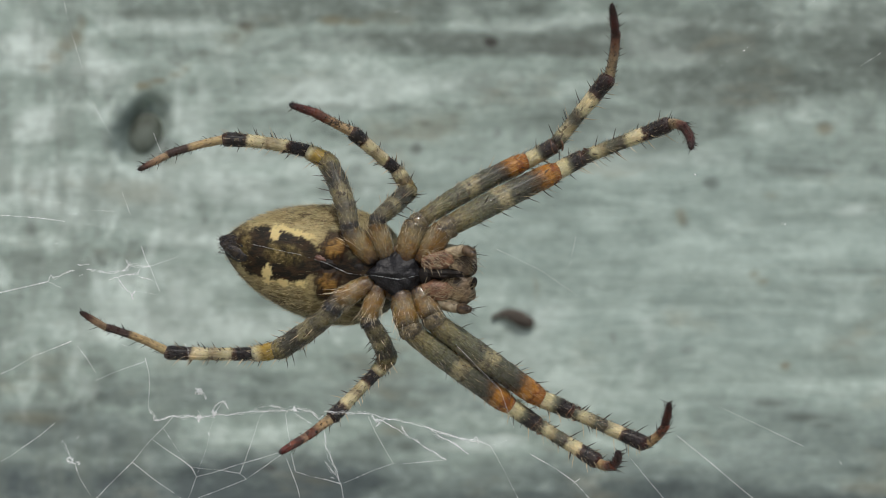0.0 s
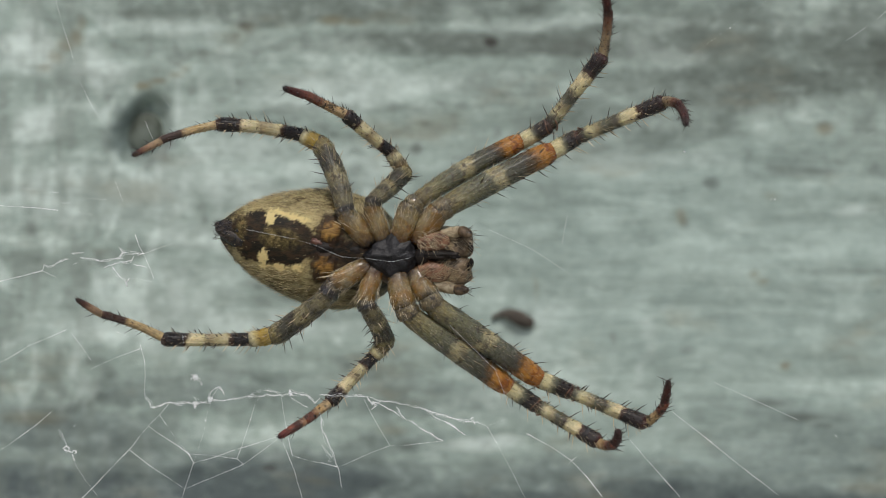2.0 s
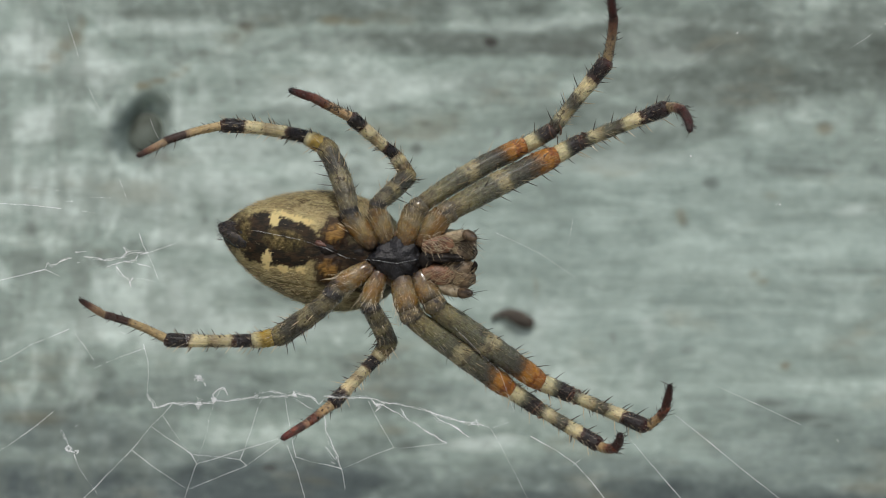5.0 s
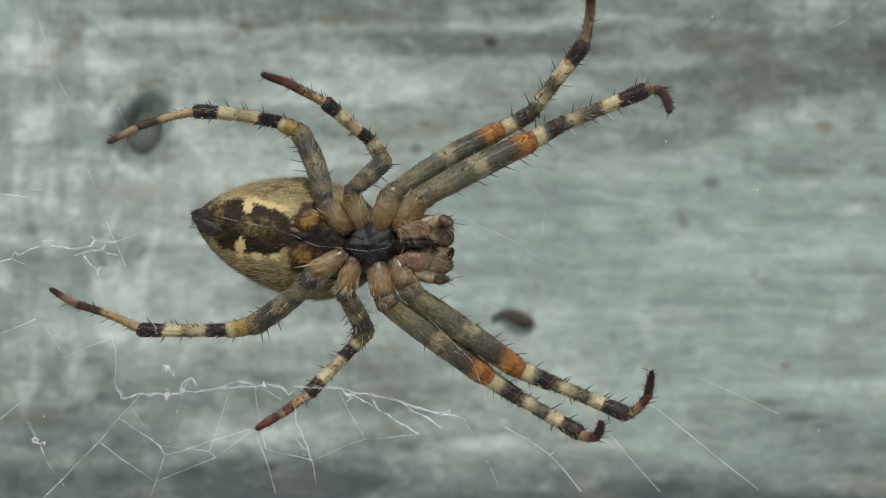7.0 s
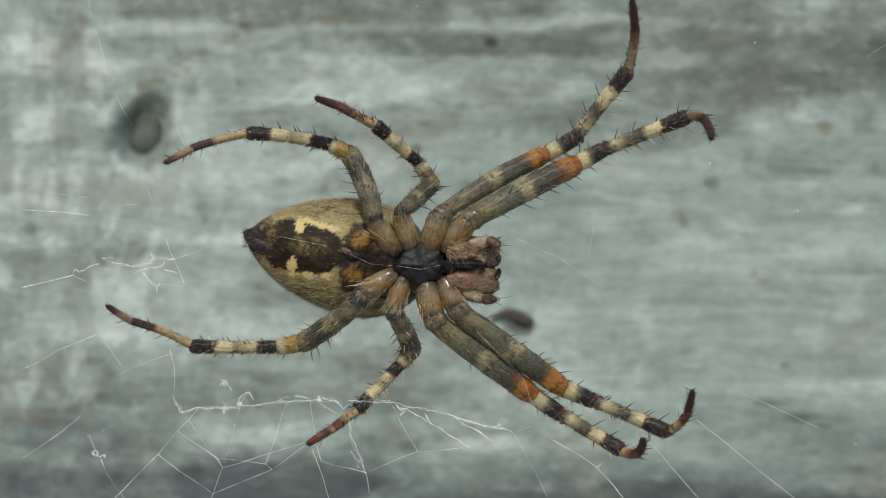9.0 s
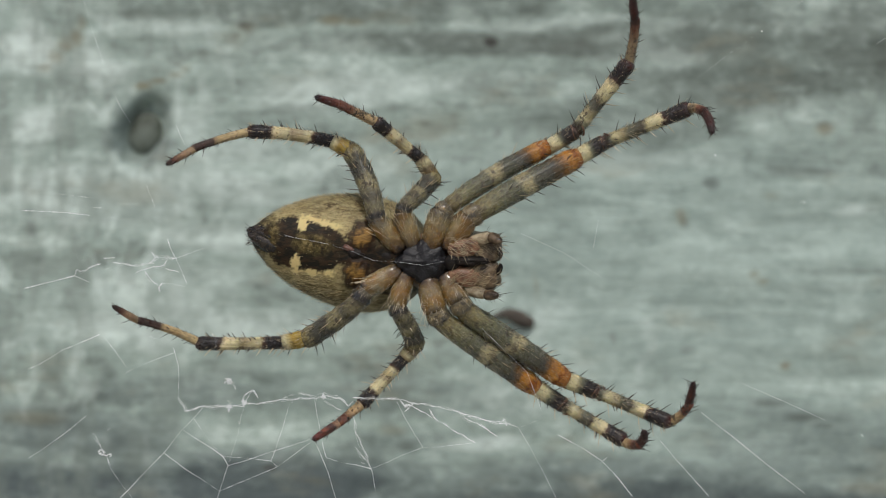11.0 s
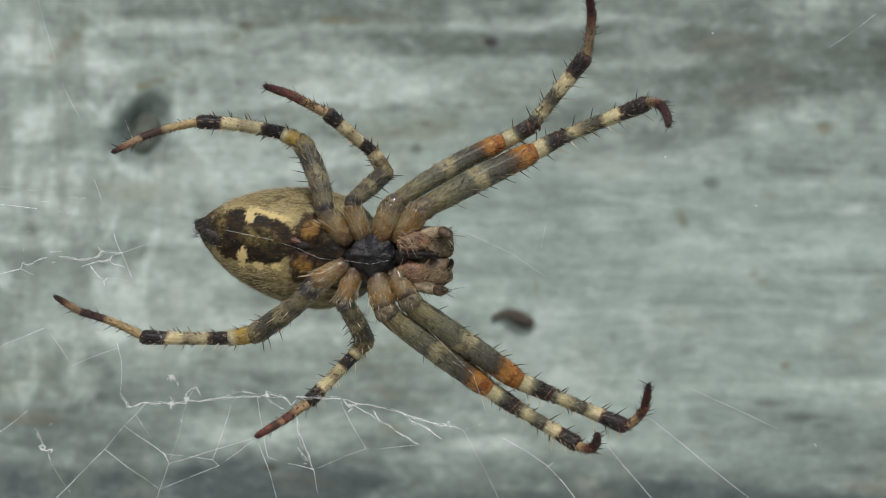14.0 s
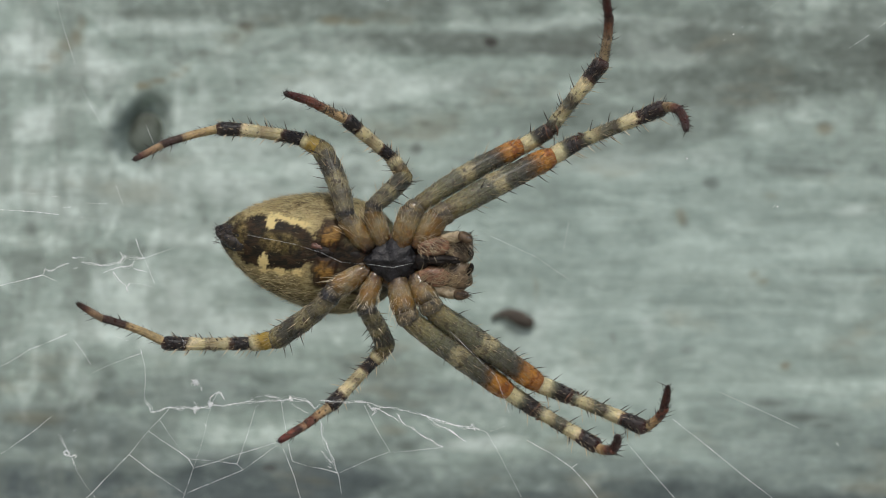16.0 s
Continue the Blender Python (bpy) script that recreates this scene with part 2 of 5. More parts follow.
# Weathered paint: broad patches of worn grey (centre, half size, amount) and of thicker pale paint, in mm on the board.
WORN = [(17.7, 13.4, 8.8, 2.8, 0.65), (6.2, 12.8, 22.4, 1.1, 0.75), (18.4, 10.5, 11.6, 2.6, 0.70), (26.5, 12.3, 5.6, 4.6, 0.80), (-6.4, 14.9, 18.2, 1.1, 0.60), (-5.7, 8.6, 11.2, 0.4, 0.35), (-25.4, -1.0, 3.5, 0.7, 0.25), (22.3, 4.9, 2.8, 0.5, 0.40), (11.1, 7.9, 7.7, 1.9, 0.55), (25.1, -1.4, 4.2, 0.4, 0.35), (18.1, 13.7, 6.7, 2.1, 0.60), (9.7, 6.7, 3.9, 1.8, 0.45), (2.7, 9.8, 5.6, 1.4, 0.35)]
PALE = [(-25.4, 12.1, 2.8, 1.4, 0.60), (-20.8, 11.2, 2.1, 1.8, 0.60), (-25.4, 7.4, 2.1, 1.4, 0.60), (-17.0, 13.9, 2.8, 0.8, 0.30), (-5.0, 10.2, 7.7, 1.0, 0.22), (7.6, 14.0, 7.0, 0.4, 0.30), (12.1, 5.3, 7.0, 1.1, 0.20), (-15.2, -4.7, 11.2, 1.6, 0.36), (2.0, -12.2, 2.2, 0.6, 0.60), (13.9, 12.5, 2.8, 0.7, 0.22), (-6.4, 4.9, 4.6, 1.8, 0.30), (-22.2, 3.5, 4.6, 1.8, 0.35), (25.8, 2.5, 2.1, 0.5, 0.40), (-12.8, 6.2, 4.6, 1.4, 0.35), (-13.5, 0.7, 4.9, 1.4, 0.30), (5.8, -5.6, 2.1, 2.5, 0.25), (13.4, -6.3, 0.5, 3.2, 0.25), (-7.3, 9.7, 3.5, 1.8, 0.45), (-18.7, 3.5, 3.9, 2.1, 0.40)]
PALE += [(-19.8, -2.8, 4.6, 2.1, 0.22), (-13.5, 3.4, 3.5, 1.6, 0.40), (-14.5, -2.8, 3.2, 2.1, 0.18), (-15.4, 7.9, 1.4, 1.8, 0.30), (-21.2, 3.9, 1.8, 2.1, 0.30)]
SPECKS = [(3.1, 12.9, 0.5, 0.4, 1.00), (-12.4, 13.9, 0.5, 0.4, 0.70), (-1.5, 6.2, 0.5, 0.4, 0.55), (16.6, 3.9, 0.6, 0.4, 0.45), (-10.8, -13.6, 0.6, 0.3, 0.75), (23.7, 7.7, 0.6, 0.4, 0.40), (18.9, 0.0, 3.2, 0.2, 0.12), (23.9, 4.9, 2.1, 0.2, 0.30), (20.4, -9.6, 1.3, 0.3, 0.45), (22.3, -10.4, 1.4, 0.3, 0.50), (23.5, -10.8, 0.8, 0.2, 0.40), (3.4, 7.0, 0.4, 0.4, 0.30), (10.7, -5.5, 0.3, 0.5, 0.30), (15.5, -6.2, 0.7, 0.4, 0.28), (-25.4, 1.3, 0.6, 0.5, 0.30), (14.8, 1.6, 0.4, 0.3, 0.35), (-2.4, -12.2, 0.8, 0.4, 0.40), (12.8, -8.7, 1.1, 0.2, 0.22)]
WARM = [(14.6, 2.0, 0.4, 0.6, 0.55), (23.7, 7.5, 0.8, 0.5, 0.55), (-18.4, 10.2, 0.7, 0.3, 0.75), (-17.5, 10.5, 0.7, 0.2, 0.70), (-16.5, 10.9, 0.6, 0.2, 0.65), (-15.9, 11.3, 0.4, 0.2, 0.50), (-7.0, 14.2, 1.1, 0.4, 0.65), (-5.6, 14.1, 0.9, 0.3, 0.50), (21.5, -7.2, 0.4, 0.4, 0.65), (19.0, -1.6, 0.4, 0.4, 0.50), (19.6, -2.1, 0.5, 0.3, 0.50), (-24.7, 11.3, 0.6, 0.4, 0.45), (-24.0, 12.0, 0.6, 0.5, 0.50), (-23.3, 12.6, 0.7, 0.4, 0.45), (-22.5, 13.1, 0.5, 0.6, 0.50), (-22.1, 13.9, 0.4, 0.6, 0.40), (-25.4, -10.5, 2.5, 0.5, 0.35), (-3.3, -11.2, 1.2, 0.4, 0.35), (20.3, 3.2, 0.6, 0.3, 0.30), (5.7, -2.4, 0.2, 1.1, 0.30), (-13.5, 13.3, 1.1, 0.2, 0.25)]
EVEN = [(16.3, -0.7, 16.8, 9.5, 0.78), (4.1, 0.4, 10.5, 5.3, 0.48), (19.8, -11.2, 12.3, 4.2, 0.50)]
# First row paints shade into the nail hole; the rest are blue-grey darker patches.
COOL_AND_HOLE_SHADE = [(-18.6, 7.2, 1.9, 2.3, 0.70), (-17.0, -15.6, 18.2, 2.1, 1.10), (12.8, -15.8, 25.2, 1.9, 0.95), (-22.2, -11.5, 10.5, 2.1, 0.65), (-24.7, -14.9, 12.6, 2.6, 1.10), (-11.0, -14.5, 13.3, 2.6, 1.10), (-2.2, -9.1, 11.2, 1.4, 0.40), (-15.9, -8.7, 7.7, 1.4, 0.40), (20.9, -10.4, 3.2, 0.6, 0.35), (23.0, -12.6, 9.1, 3.2, 0.45), (11.1, -15.0, 21.0, 2.1, 0.62), (-2.9, -12.2, 5.6, 1.4, 0.35), (23.3, -13.6, 7.0, 2.1, 0.40), (3.4, -9.8, 4.2, 1.1, 0.25)]


def board_material():
    m, nt, b = material("weathered_painted_wood", 0.62, 0.35)
    vec = place(nt)
    warp = nt.nodes.new("ShaderNodeTexNoise")
    warp.inputs["Scale"].default_value = 190
    warp.inputs["Detail"].default_value = 5
    nt.links.new(stretched(nt, vec, 0.45, 1, 1.4), warp.inputs["Vector"])
    off = nt.nodes.new("ShaderNodeVectorMath")
    off.operation = "MULTIPLY_ADD"
    nt.links.new(warp.outputs["Color"], off.inputs[0])
    off.inputs[1].default_value = (0.009, 0, 0.0030)
    nt.links.new(vec, off.inputs[2])
    bent = off.outputs[0]
    near = nt.nodes.new("ShaderNodeVectorMath")
    near.operation = "MULTIPLY_ADD"
    nt.links.new(warp.outputs["Color"], near.inputs[0])
    near.inputs[1].default_value = (0.0018, 0, 0.0009)
    nt.links.new(vec, near.inputs[2])

    def patches(rows, soft, tight=False):
        total = None
        for x, z, rx, rz, amount in rows:
            d = nt.nodes.new("ShaderNodeVectorMath")
            d.operation = "SUBTRACT"
            nt.links.new(near.outputs[0] if tight else bent, d.inputs[0])
            d.inputs[1].default_value = (x * MM + (0.0009 if tight else 0.0045), 0, z * MM + (0.00045 if tight else 0.0015) + AXIS)
            s = nt.nodes.new("ShaderNodeVectorMath")
            s.operation = "MULTIPLY"
            nt.links.new(d.outputs[0], s.inputs[0])
            s.inputs[1].default_value = (1000 / rx, 0, 1000 / rz)
            ln = nt.nodes.new("ShaderNodeVectorMath")
            ln.operation = "LENGTH"
            nt.links.new(s.outputs[0], ln.inputs[0])
            v = reach(nt, ln.outputs["Value"], soft, 1.25, amount, 0)
            total = v if total is None else calc(nt, "MAXIMUM", total, v)
        return total

    streak = noise_tex(nt, stretched(nt, vec, 0.42, 1, 1), 430, 6, 0.65, 0.5)
    broad = noise_tex(nt, stretched(nt, vec, 0.6, 1, 1), 230, 5, 0.6, 0.4)
    fleck = noise_tex(nt, stretched(nt, vec, 0.65, 1, 1), 800, 5, 0.65, 0.8)
    small = noise_tex(nt, stretched(nt, vec, 0.7, 1, 1), 1900, 4, 0.6, 0.6)
    grain = noise_tex(nt, stretched(nt, vec, 0.10, 1, 1), 2600, 3, 0.6)
    tone = calc(nt, "ADD", calc(nt, "MULTIPLY", streak, 0.28), calc(nt, "MULTIPLY", broad, 0.27))
    tone = calc(nt, "ADD", tone, calc(nt, "ADD", calc(nt, "MULTIPLY", fleck, 0.27), calc(nt, "MULTIPLY", small, 0.18)))
    col = ramp(nt, tone, [(0.38, (0.145, 0.176, 0.156)), (0.45, (0.262, 0.324, 0.286)), (0.52, (0.355, 0.440, 0.392)), (0.60, (0.56, 0.662, 0.60))])
    even = patches(EVEN, 0.45)
    col = mix(nt, even, col, mix(nt, reach(nt, calc(nt, "ADD", calc(nt, "MULTIPLY", tone, 0.35), calc(nt, "MULTIPLY", noise_tex(nt, stretched(nt, vec, 0.8, 1, 1), 560, 6, 0.7, 0.5), 0.65)), 0.40, 0.60), (0.284, 0.362, 0.328), (0.410, 0.508, 0.460)))
    worn = patches(WORN, 0.3)
    col = mix(nt, calc(nt, "MULTIPLY", worn, reach(nt, tone, 0.38, 0.62, 1.2, 0.7)), col, (0.088, 0.104, 0.088))
    flake = noise_tex(nt, stretched(nt, vec, 1.0, 1, 0.5), 560, 5, 0.62, 0.5)
    col = mix(nt, calc(nt, "MULTIPLY", reach(nt, flake, 0.53, 0.62, 0, 0.55), reach(nt, calc(nt, "MULTIPLY", nt_x(nt, vec), 1000), -20, -8, 1, 0)), col, (0.60, 0.70, 0.645))
    cool_and_hole_shade = patches(COOL_AND_HOLE_SHADE, 0.3)
    col = mix(nt, calc(nt, "MULTIPLY", cool_and_hole_shade, reach(nt, tone, 0.38, 0.62, 1.2, 0.7)), col, (0.086, 0.110, 0.111))
    pale = patches(PALE, 0.3)
    col = mix(nt, calc(nt, "MULTIPLY", pale, reach(nt, tone, 0.40, 0.56, 0.35, 1.25)), col, (0.70, 0.80, 0.745))
    cross = noise_tex(nt, stretched(nt, vec, 1.0, 1, 0.28), 620, 4, 0.6)
    col = mix(nt, calc(nt, "MULTIPLY", reach(nt, cross, 0.40, 0.56, 0.52, 0), reach(nt, calc(nt, "MULTIPLY", nt_x(nt, vec), 1000), -21, -13, 1, 0.1)), col, (0.19, 0.228, 0.198))
    specks = patches(SPECKS, 0.35, True)
    col = mix(nt, specks, col, (0.045, 0.045, 0.038))
    col = mix(nt, patches(WARM, 0.25, True), col, (0.205, 0.180, 0.102))
    warm = noise_tex(nt, stretched(nt, vec, 0.4, 1, 1), 330, 4, 0.6)
    col = mix(nt, reach(nt, warm, 0.57, 0.72, 0, 0.40), col, (0.27, 0.255, 0.18))
    # brush marks and fine weathering
    brush = noise_tex(nt, stretched(nt, vec, 0.62, 1, 1), 1250, 5, 0.68, 0.7)
    col = mix(nt, reach(nt, brush, 0.34, 0.48, 0.34, 0), col, mix(nt, 1.0, col, (0.58, 0.60, 0.58), "MULTIPLY"))
    col = mix(nt, reach(nt, brush, 0.54, 0.68, 0, 0.38), col, mix(nt, 1.0, col, (1.36, 1.34, 1.34), "MULTIPLY"))
    crack = noise_tex(nt, stretched(nt, vec, 0.16, 1, 1), 520, 4, 0.6, 0.6)
    line = calc(nt, "ABSOLUTE", calc(nt, "SUBTRACT", crack, 0.5))
    col = mix(nt, calc(nt, "MULTIPLY", reach(nt, line, 0.003, 0.012, 0.15, 0), reach(nt, broad, 0.48, 0.62)), col, (0.14, 0.16, 0.142))
    nt.links.new(col, b.inputs["Base Color"])
    h = calc(nt, "ADD", calc(nt, "MULTIPLY", streak, 1.0), calc(nt, "MULTIPLY", grain, 0.35))
    bump(nt, h, b, 0.45, 0.0004)
    return m


def nt_x(nt, vec):
    n = nt.nodes.new("ShaderNodeSeparateXYZ")
    nt.links.new(vec, n.inputs[0])
    return n.outputs[0]


M_BOARD = board_material()


# ---- building ----
def mesh_object(name, verts, faces, mat, parent=None, attrs=None, smooth=True):
    me = bpy.data.meshes.new(name)
    me.from_pydata([tuple(v) for v in verts], [], faces)
    me.materials.append(mat)
    if smooth:
        me.polygons.foreach_set("use_smooth", [True] * len(me.polygons))
    for key, values in (attrs or {}).items():
        a = me.attributes.new(key, "FLOAT", "POINT")
        a.data.foreach_set("value", list(values))
    me.update()
    ob = new(name, me)
    if parent is not None:
        ob.parent = parent
    return ob


def frames_along(path):
    """Directions and two cross axes along a polyline, without twist."""
    n = len(path)
    out, side = [], None
    for i in range(n):
        d = (path[min(i + 1, n - 1)] - path[max(i - 1, 0)]).normalized()
        if side is None:
            side = d.orthogonal().normalized()
        side = (side - d * side.dot(d)).normalized()
        out.append((d, side, d.cross(side)))
    return out


def tube(path, radii, sides=12, rough=0.0, flat=1.0):
    """Verts, faces and the share along a closed tube with round ends."""
    verts, faces, along = [], [], []
    fr = frames_along(path)
    n = len(path)
    for i, (p, r) in enumerate(zip(path, radii)):
        d, a, b = fr[i]
        for k in range(sides):
            w = 2 * math.pi * k / sides
            rr = r
            if rough:
                rr *= 1 + rough * noise.noise((p + a * math.cos(w) * r + b * math.sin(w) * r) * 4000)
            verts.append(p + a * (math.cos(w) * rr) + b * (math.sin(w) * rr * flat))
            along.append(i / (n - 1))
    for i in range(n - 1):
        for k in range(sides):
            k2 = (k + 1) % sides
            faces.append((i * sides + k, i * sides + k2, (i + 1) * sides + k2, (i + 1) * sides + k))
    faces.append(tuple(range(sides))[::-1])
    faces.append(tuple((n - 1) * sides + k for k in range(sides)))
    return verts, faces, along


def limb(name, p0, p1, r0, rm, r1, mat, parent, bend=(0, 0, 0), steps=22, rough=0.08, label="", sharp=False, knee=0.0, waist=0.62):
    """A leg segment: swollen where it should be, pinched and rounded at both joints."""
    mid = (p0 + p1) / 2 + Vector(bend)
    ctrl = mid * 2 - (p0 + p1) / 2
    path, radii = [], []
    for i in range(steps + 1):
        t = i / steps
        path.append(p0 * (1 - t) ** 2 + ctrl * 2 * t * (1 - t) + p1 * t * t)
        r = r0 * (1 - t) * (1 - 2 * t) + rm * 4 * t * (1 - t) + r1 * t * (2 * t - 1)
        end = min(t, 1 - t)
        pinch = 0.25 if t > 0.5 and sharp else waist
        r *= 1 + knee * (math.exp(-((t - 0.86) / 0.07) ** 2) - 0.7 * math.exp(-((t - 0.97) / 0.03) ** 2))
        radii.append(max(r * (pinch + (1 - pinch) * math.sin(min(1, end / 0.07) * math.pi / 2)), 1e-6))
    v, f, along = tube(path, radii, 16, rough)
    turns = [2 * math.pi * (i % 16) / 16 for i in range(len(v))]
    ob = mesh_object(name, v, f, mat, parent, {"along": along, "across": [math.cos(w) for w in turns], "round": [math.sin(w) for w in turns]})
    if label:
        tagged(ob, label)
    return ob, path, radii


class Bristles:
    """Gathers thin tapering hairs into one mesh."""

    def __init__(self):
        self.v, self.f = [], []

    def hair(self, p, d, length, r, curl=None):
        d = d.normalized()
        a = d.orthogonal().normalized()
        b = d.cross(a)
        i = len(self.v)
        tip = p + d * length
        middle = p + d * length * 0.55
        if curl is not None:
            tip = tip + curl * length
            middle = middle + curl * length * 0.3
        for c, q in ((p, r), (middle, r * 0.7)):
            for k in range(3):
                w = k * 2.0944
                self.v.append(c + a * (math.cos(w) * q) + b * (math.sin(w) * q))
        self.v.append(tip)
        for k in range(3):
            k2 = (k + 1) % 3
            self.f += [(i + k, i + k2, i + 3 + k2, i + 3 + k), (i + 3 + k, i + 3 + k2, i + 6)]

    def along(self, path, radii, count, length, r, lean, rng, spread=0.3, start=0.03):
        fr = frames_along(path)
        for _ in range(count):
            t = start + (0.97 - start) * rng.random()
            x = t * (len(path) - 1)
            i = min(int(x), len(path) - 2)
            p = path[i].lerp(path[i + 1], x - i)
            d, a, b = fr[i]
            w = rng.random() * 2 * math.pi
            out = a * math.cos(w) + b * math.sin(w)
            go = out + d * lean + Vector((rng.gauss(0, spread), rng.gauss(0, spread), rng.gauss(0, spread))) * 0.5
            self.hair(p + out * radii[i] * 0.92, go, length * rng.uniform(0.6, 1.3), r, d * rng.uniform(0.05, 0.25))

    def row(self, path, radii, count, length, r, out, rng, start=0.08, lean=0.45):
        """A row of stout spines along one side."""
        fr = frames_along(path)
        for n in range(count):
            t = start + (0.94 - start) * (n + rng.uniform(0.2, 0.8)) / count
            x = t * (len(path) - 1)
            i = min(int(x), len(path) - 2)
            d = fr[i][0]
            o = (out + Vector((rng.gauss(0, .2), rng.gauss(-0.25, .45), rng.gauss(0, .2))))
            o = (o - d * o.dot(d)).normalized()
            self.hair(path[i].lerp(path[i + 1], x - i) + o * radii[i] * 0.92, o + d * (lean + rng.gauss(0, 0.1)), length * rng.uniform(0.7, 1.25), r, d * rng.uniform(0.02, 0.12))

    def done(self, name, mat, parent, label=""):
        ob = mesh_object(name, self.v, self.f, mat, parent, smooth=False)
        if label:
            tagged(ob, label)
        return ob


# ---- the board behind ----
BOARD_Y = 22.0
NAIL_X, NAIL_Z = -18.65, 7.38


def build_board():
    """One weathered painted board, slightly uneven along its grain, with a countersunk nail hole."""
    w, h, nx, nz = 76.0, 60.0, 500, 400
    verts, faces = [], []
    for j in range(nz + 1):
        for i in range(nx + 1):
            x, z = -w + 2 * w * i / nx, -h + 2 * h * j / nz
            y = BOARD_Y + 0.22 * noise.noise(Vector((x * 0.05, 3.1, z * 0.35))) + 0.08 * noise.noise(Vector((x * 0.2, 7.7, z * 1.3)))
            dx, dz = x - NAIL_X, z - NAIL_Z
            q = math.hypot((dx - 0.30 * dz) / 1.50, dz / 2.15) + 0.08 * noise.noise(Vector((x * 0.9, 2.0, z * 0.9)))
            if q < 1.2:
                u = max(0.0, min(1.0, (1.2 - q) / 0.55))
                y += 1.25 * u * u * (3 - 2 * u)
            verts.append(at(x, y, z))
    for j in range(nz):
        for i in range(nx):
            k = j * (nx + 1) + i
            faces.append((k, k + 1, k + nx + 2, k + nx + 1))
    ring = [i for i in range(nx + 1)] + [j * (nx + 1) + nx for j in range(1, nz + 1)]
    ring += [nz * (nx + 1) + i for i in range(nx - 1, -1, -1)] + [j * (nx + 1) for j in range(nz - 1, 0, -1)]
    base = len(verts)
    for k in ring:
        verts.append(verts[k] + Vector((0, 0.020, 0)))
    m = len(ring)
    for n in range(m):
        faces.append((ring[n], base + n, base + (n + 1) % m, ring[(n + 1) % m]))
    faces.append(tuple(base + n for n in range(m)))
    ob = mesh_object("wall_1", verts, faces, M_BOARD)
    ob.data.polygons[-1].use_smooth = False
    return tagged(ob, "weathered grey-green painted wooden board with worn streaky grain", "wall", kind="structure")


build_board()


def build_bounce_ground():
    """Unseen pale gravelly ground at the board's foot, added to bounce light upwards."""
    m, nt, bs = material("bounce_ground", 0.9, 0.2)
    vec = place(nt)
    nt.links.new(ramp(nt, noise_tex(nt, vec, 40, 6, 0.7), [(0.3, (0.24, 0.23, 0.20)), (0.7, (0.46, 0.45, 0.41))]), bs.inputs["Base Color"])
    bump(nt, noise_tex(nt, vec, 160, 5, 0.7), bs, 0.6, 0.003)
    n, half = 40, 1.6
    verts = [Vector((-half + 2 * half * i / n, -half * 1.6 + 2 * half * j / n, -0.001 + 0.004 * noise.noise(Vector((i * 0.7, j * 0.7, 0))) - 0.003)) for j in range(n + 1) for i in range(n + 1)]
    faces = [(j * (n + 1) + i, j * (n + 1) + i + 1, (j + 1) * (n + 1) + i + 1, (j + 1) * (n + 1) + i) for j in range(n) for i in range(n)]
    tagged(mesh_object("ground", verts, faces, m), "unseen pale gravelly ground added below the board to bounce light up", "ground", kind="structure")


build_bounce_ground()


def build_nail():
    """A dull nail head sunk in the board."""
    thing = new("nail_head")
    thing.location = at(NAIL_X - 0.02, BOARD_Y + 1.02, NAIL_Z - 0.12)
    thing.rotation_euler = (0, radians(14), 0)
    thing.scale = (1.28, 1.0, 1.45)
    bm = bmesh.new()
    rings, sides = 9, 32
    prof = [(0.0, -0.34), (0.2, -0.32), (0.4, -0.26), (0.6, -0.14), (0.76, 0.02), (0.86, 0.20), (0.88, 0.5), (0.6, 0.42), (0.55, 6.0)]
    grid = []
    for r, y in prof:
        row = []
        for k in range(sides):
            a = 2 * math.pi * k / sides
            q = r * (1 + 0.07 * noise.noise(Vector((math.cos(a) * 1.4, math.sin(a) * 1.4, r))))
            row.append(bm.verts.new((q * math.cos(a) * MM, (y + 0.06 * noise.noise(Vector((q * math.cos(a) * 2, 5, q * math.sin(a) * 2)))) * MM, q * 1.12 * math.sin(a) * MM)))
        grid.append(row)
    for a, b in zip(grid[1:], grid[2:]):
        for k in range(sides):
            bm.faces.new((a[k], a[(k + 1) % sides], b[(k + 1) % sides], b[k]))
    bm.faces.new(grid[1])
    bmesh.ops.delete(bm, geom=grid[0], context="VERTS")
    bmesh.ops.recalc_face_normals(bm, faces=bm.faces)
    me = bpy.data.meshes.new("head")
    bm.to_mesh(me)
    bm.free()
    me.materials.append(M_NAIL)
    ob = new("head", me)
    ob.parent = thing
    tagged(thing, "dull grey-green nail head sunk into the painted board", "nail")


def build_husk():
    """A curved brown scrap stuck to the paint."""
    x0, z0 = (4.34, -4.29)
    path, radii = [], []
    for i in range(19):
        t = i / 18
        path.append(at(x0 - 1.28 + 2.55 * t, BOARD_Y - 0.30 + 0.08 * math.sin(t * 9), z0 - 0.02 + 0.34 * math.sin(math.pi * min(1, t * 1.25) ** 0.8) - 0.32 * t * t))
        radii.append((0.08 + 0.40 * math.sin(math.pi * (0.04 + 0.84 * t ** 1.55))) * MM)
    v, f, _ = tube(path, radii, 12, 0.25, 0.8)
    ob = mesh_object("husk_scrap", v, f, M_HUSK)
    tagged(ob, "curled dark brown plant scrap stuck to the painted board", "debris")


build_nail()
build_husk()

# ---- the spider ----
HOME = at(-2.273, 0.000, -1.239)
spider = new("spider")
spider.location = HOME
tagged(spider, "mottled brown orb-weaver spider hanging on its web, underside showing", "spider")


def sp(x, y, z):
    """A place on the spider, in metres from the middle of its breastplate, from millimetres."""
    return Vector((x * MM, y * MM, z * MM))


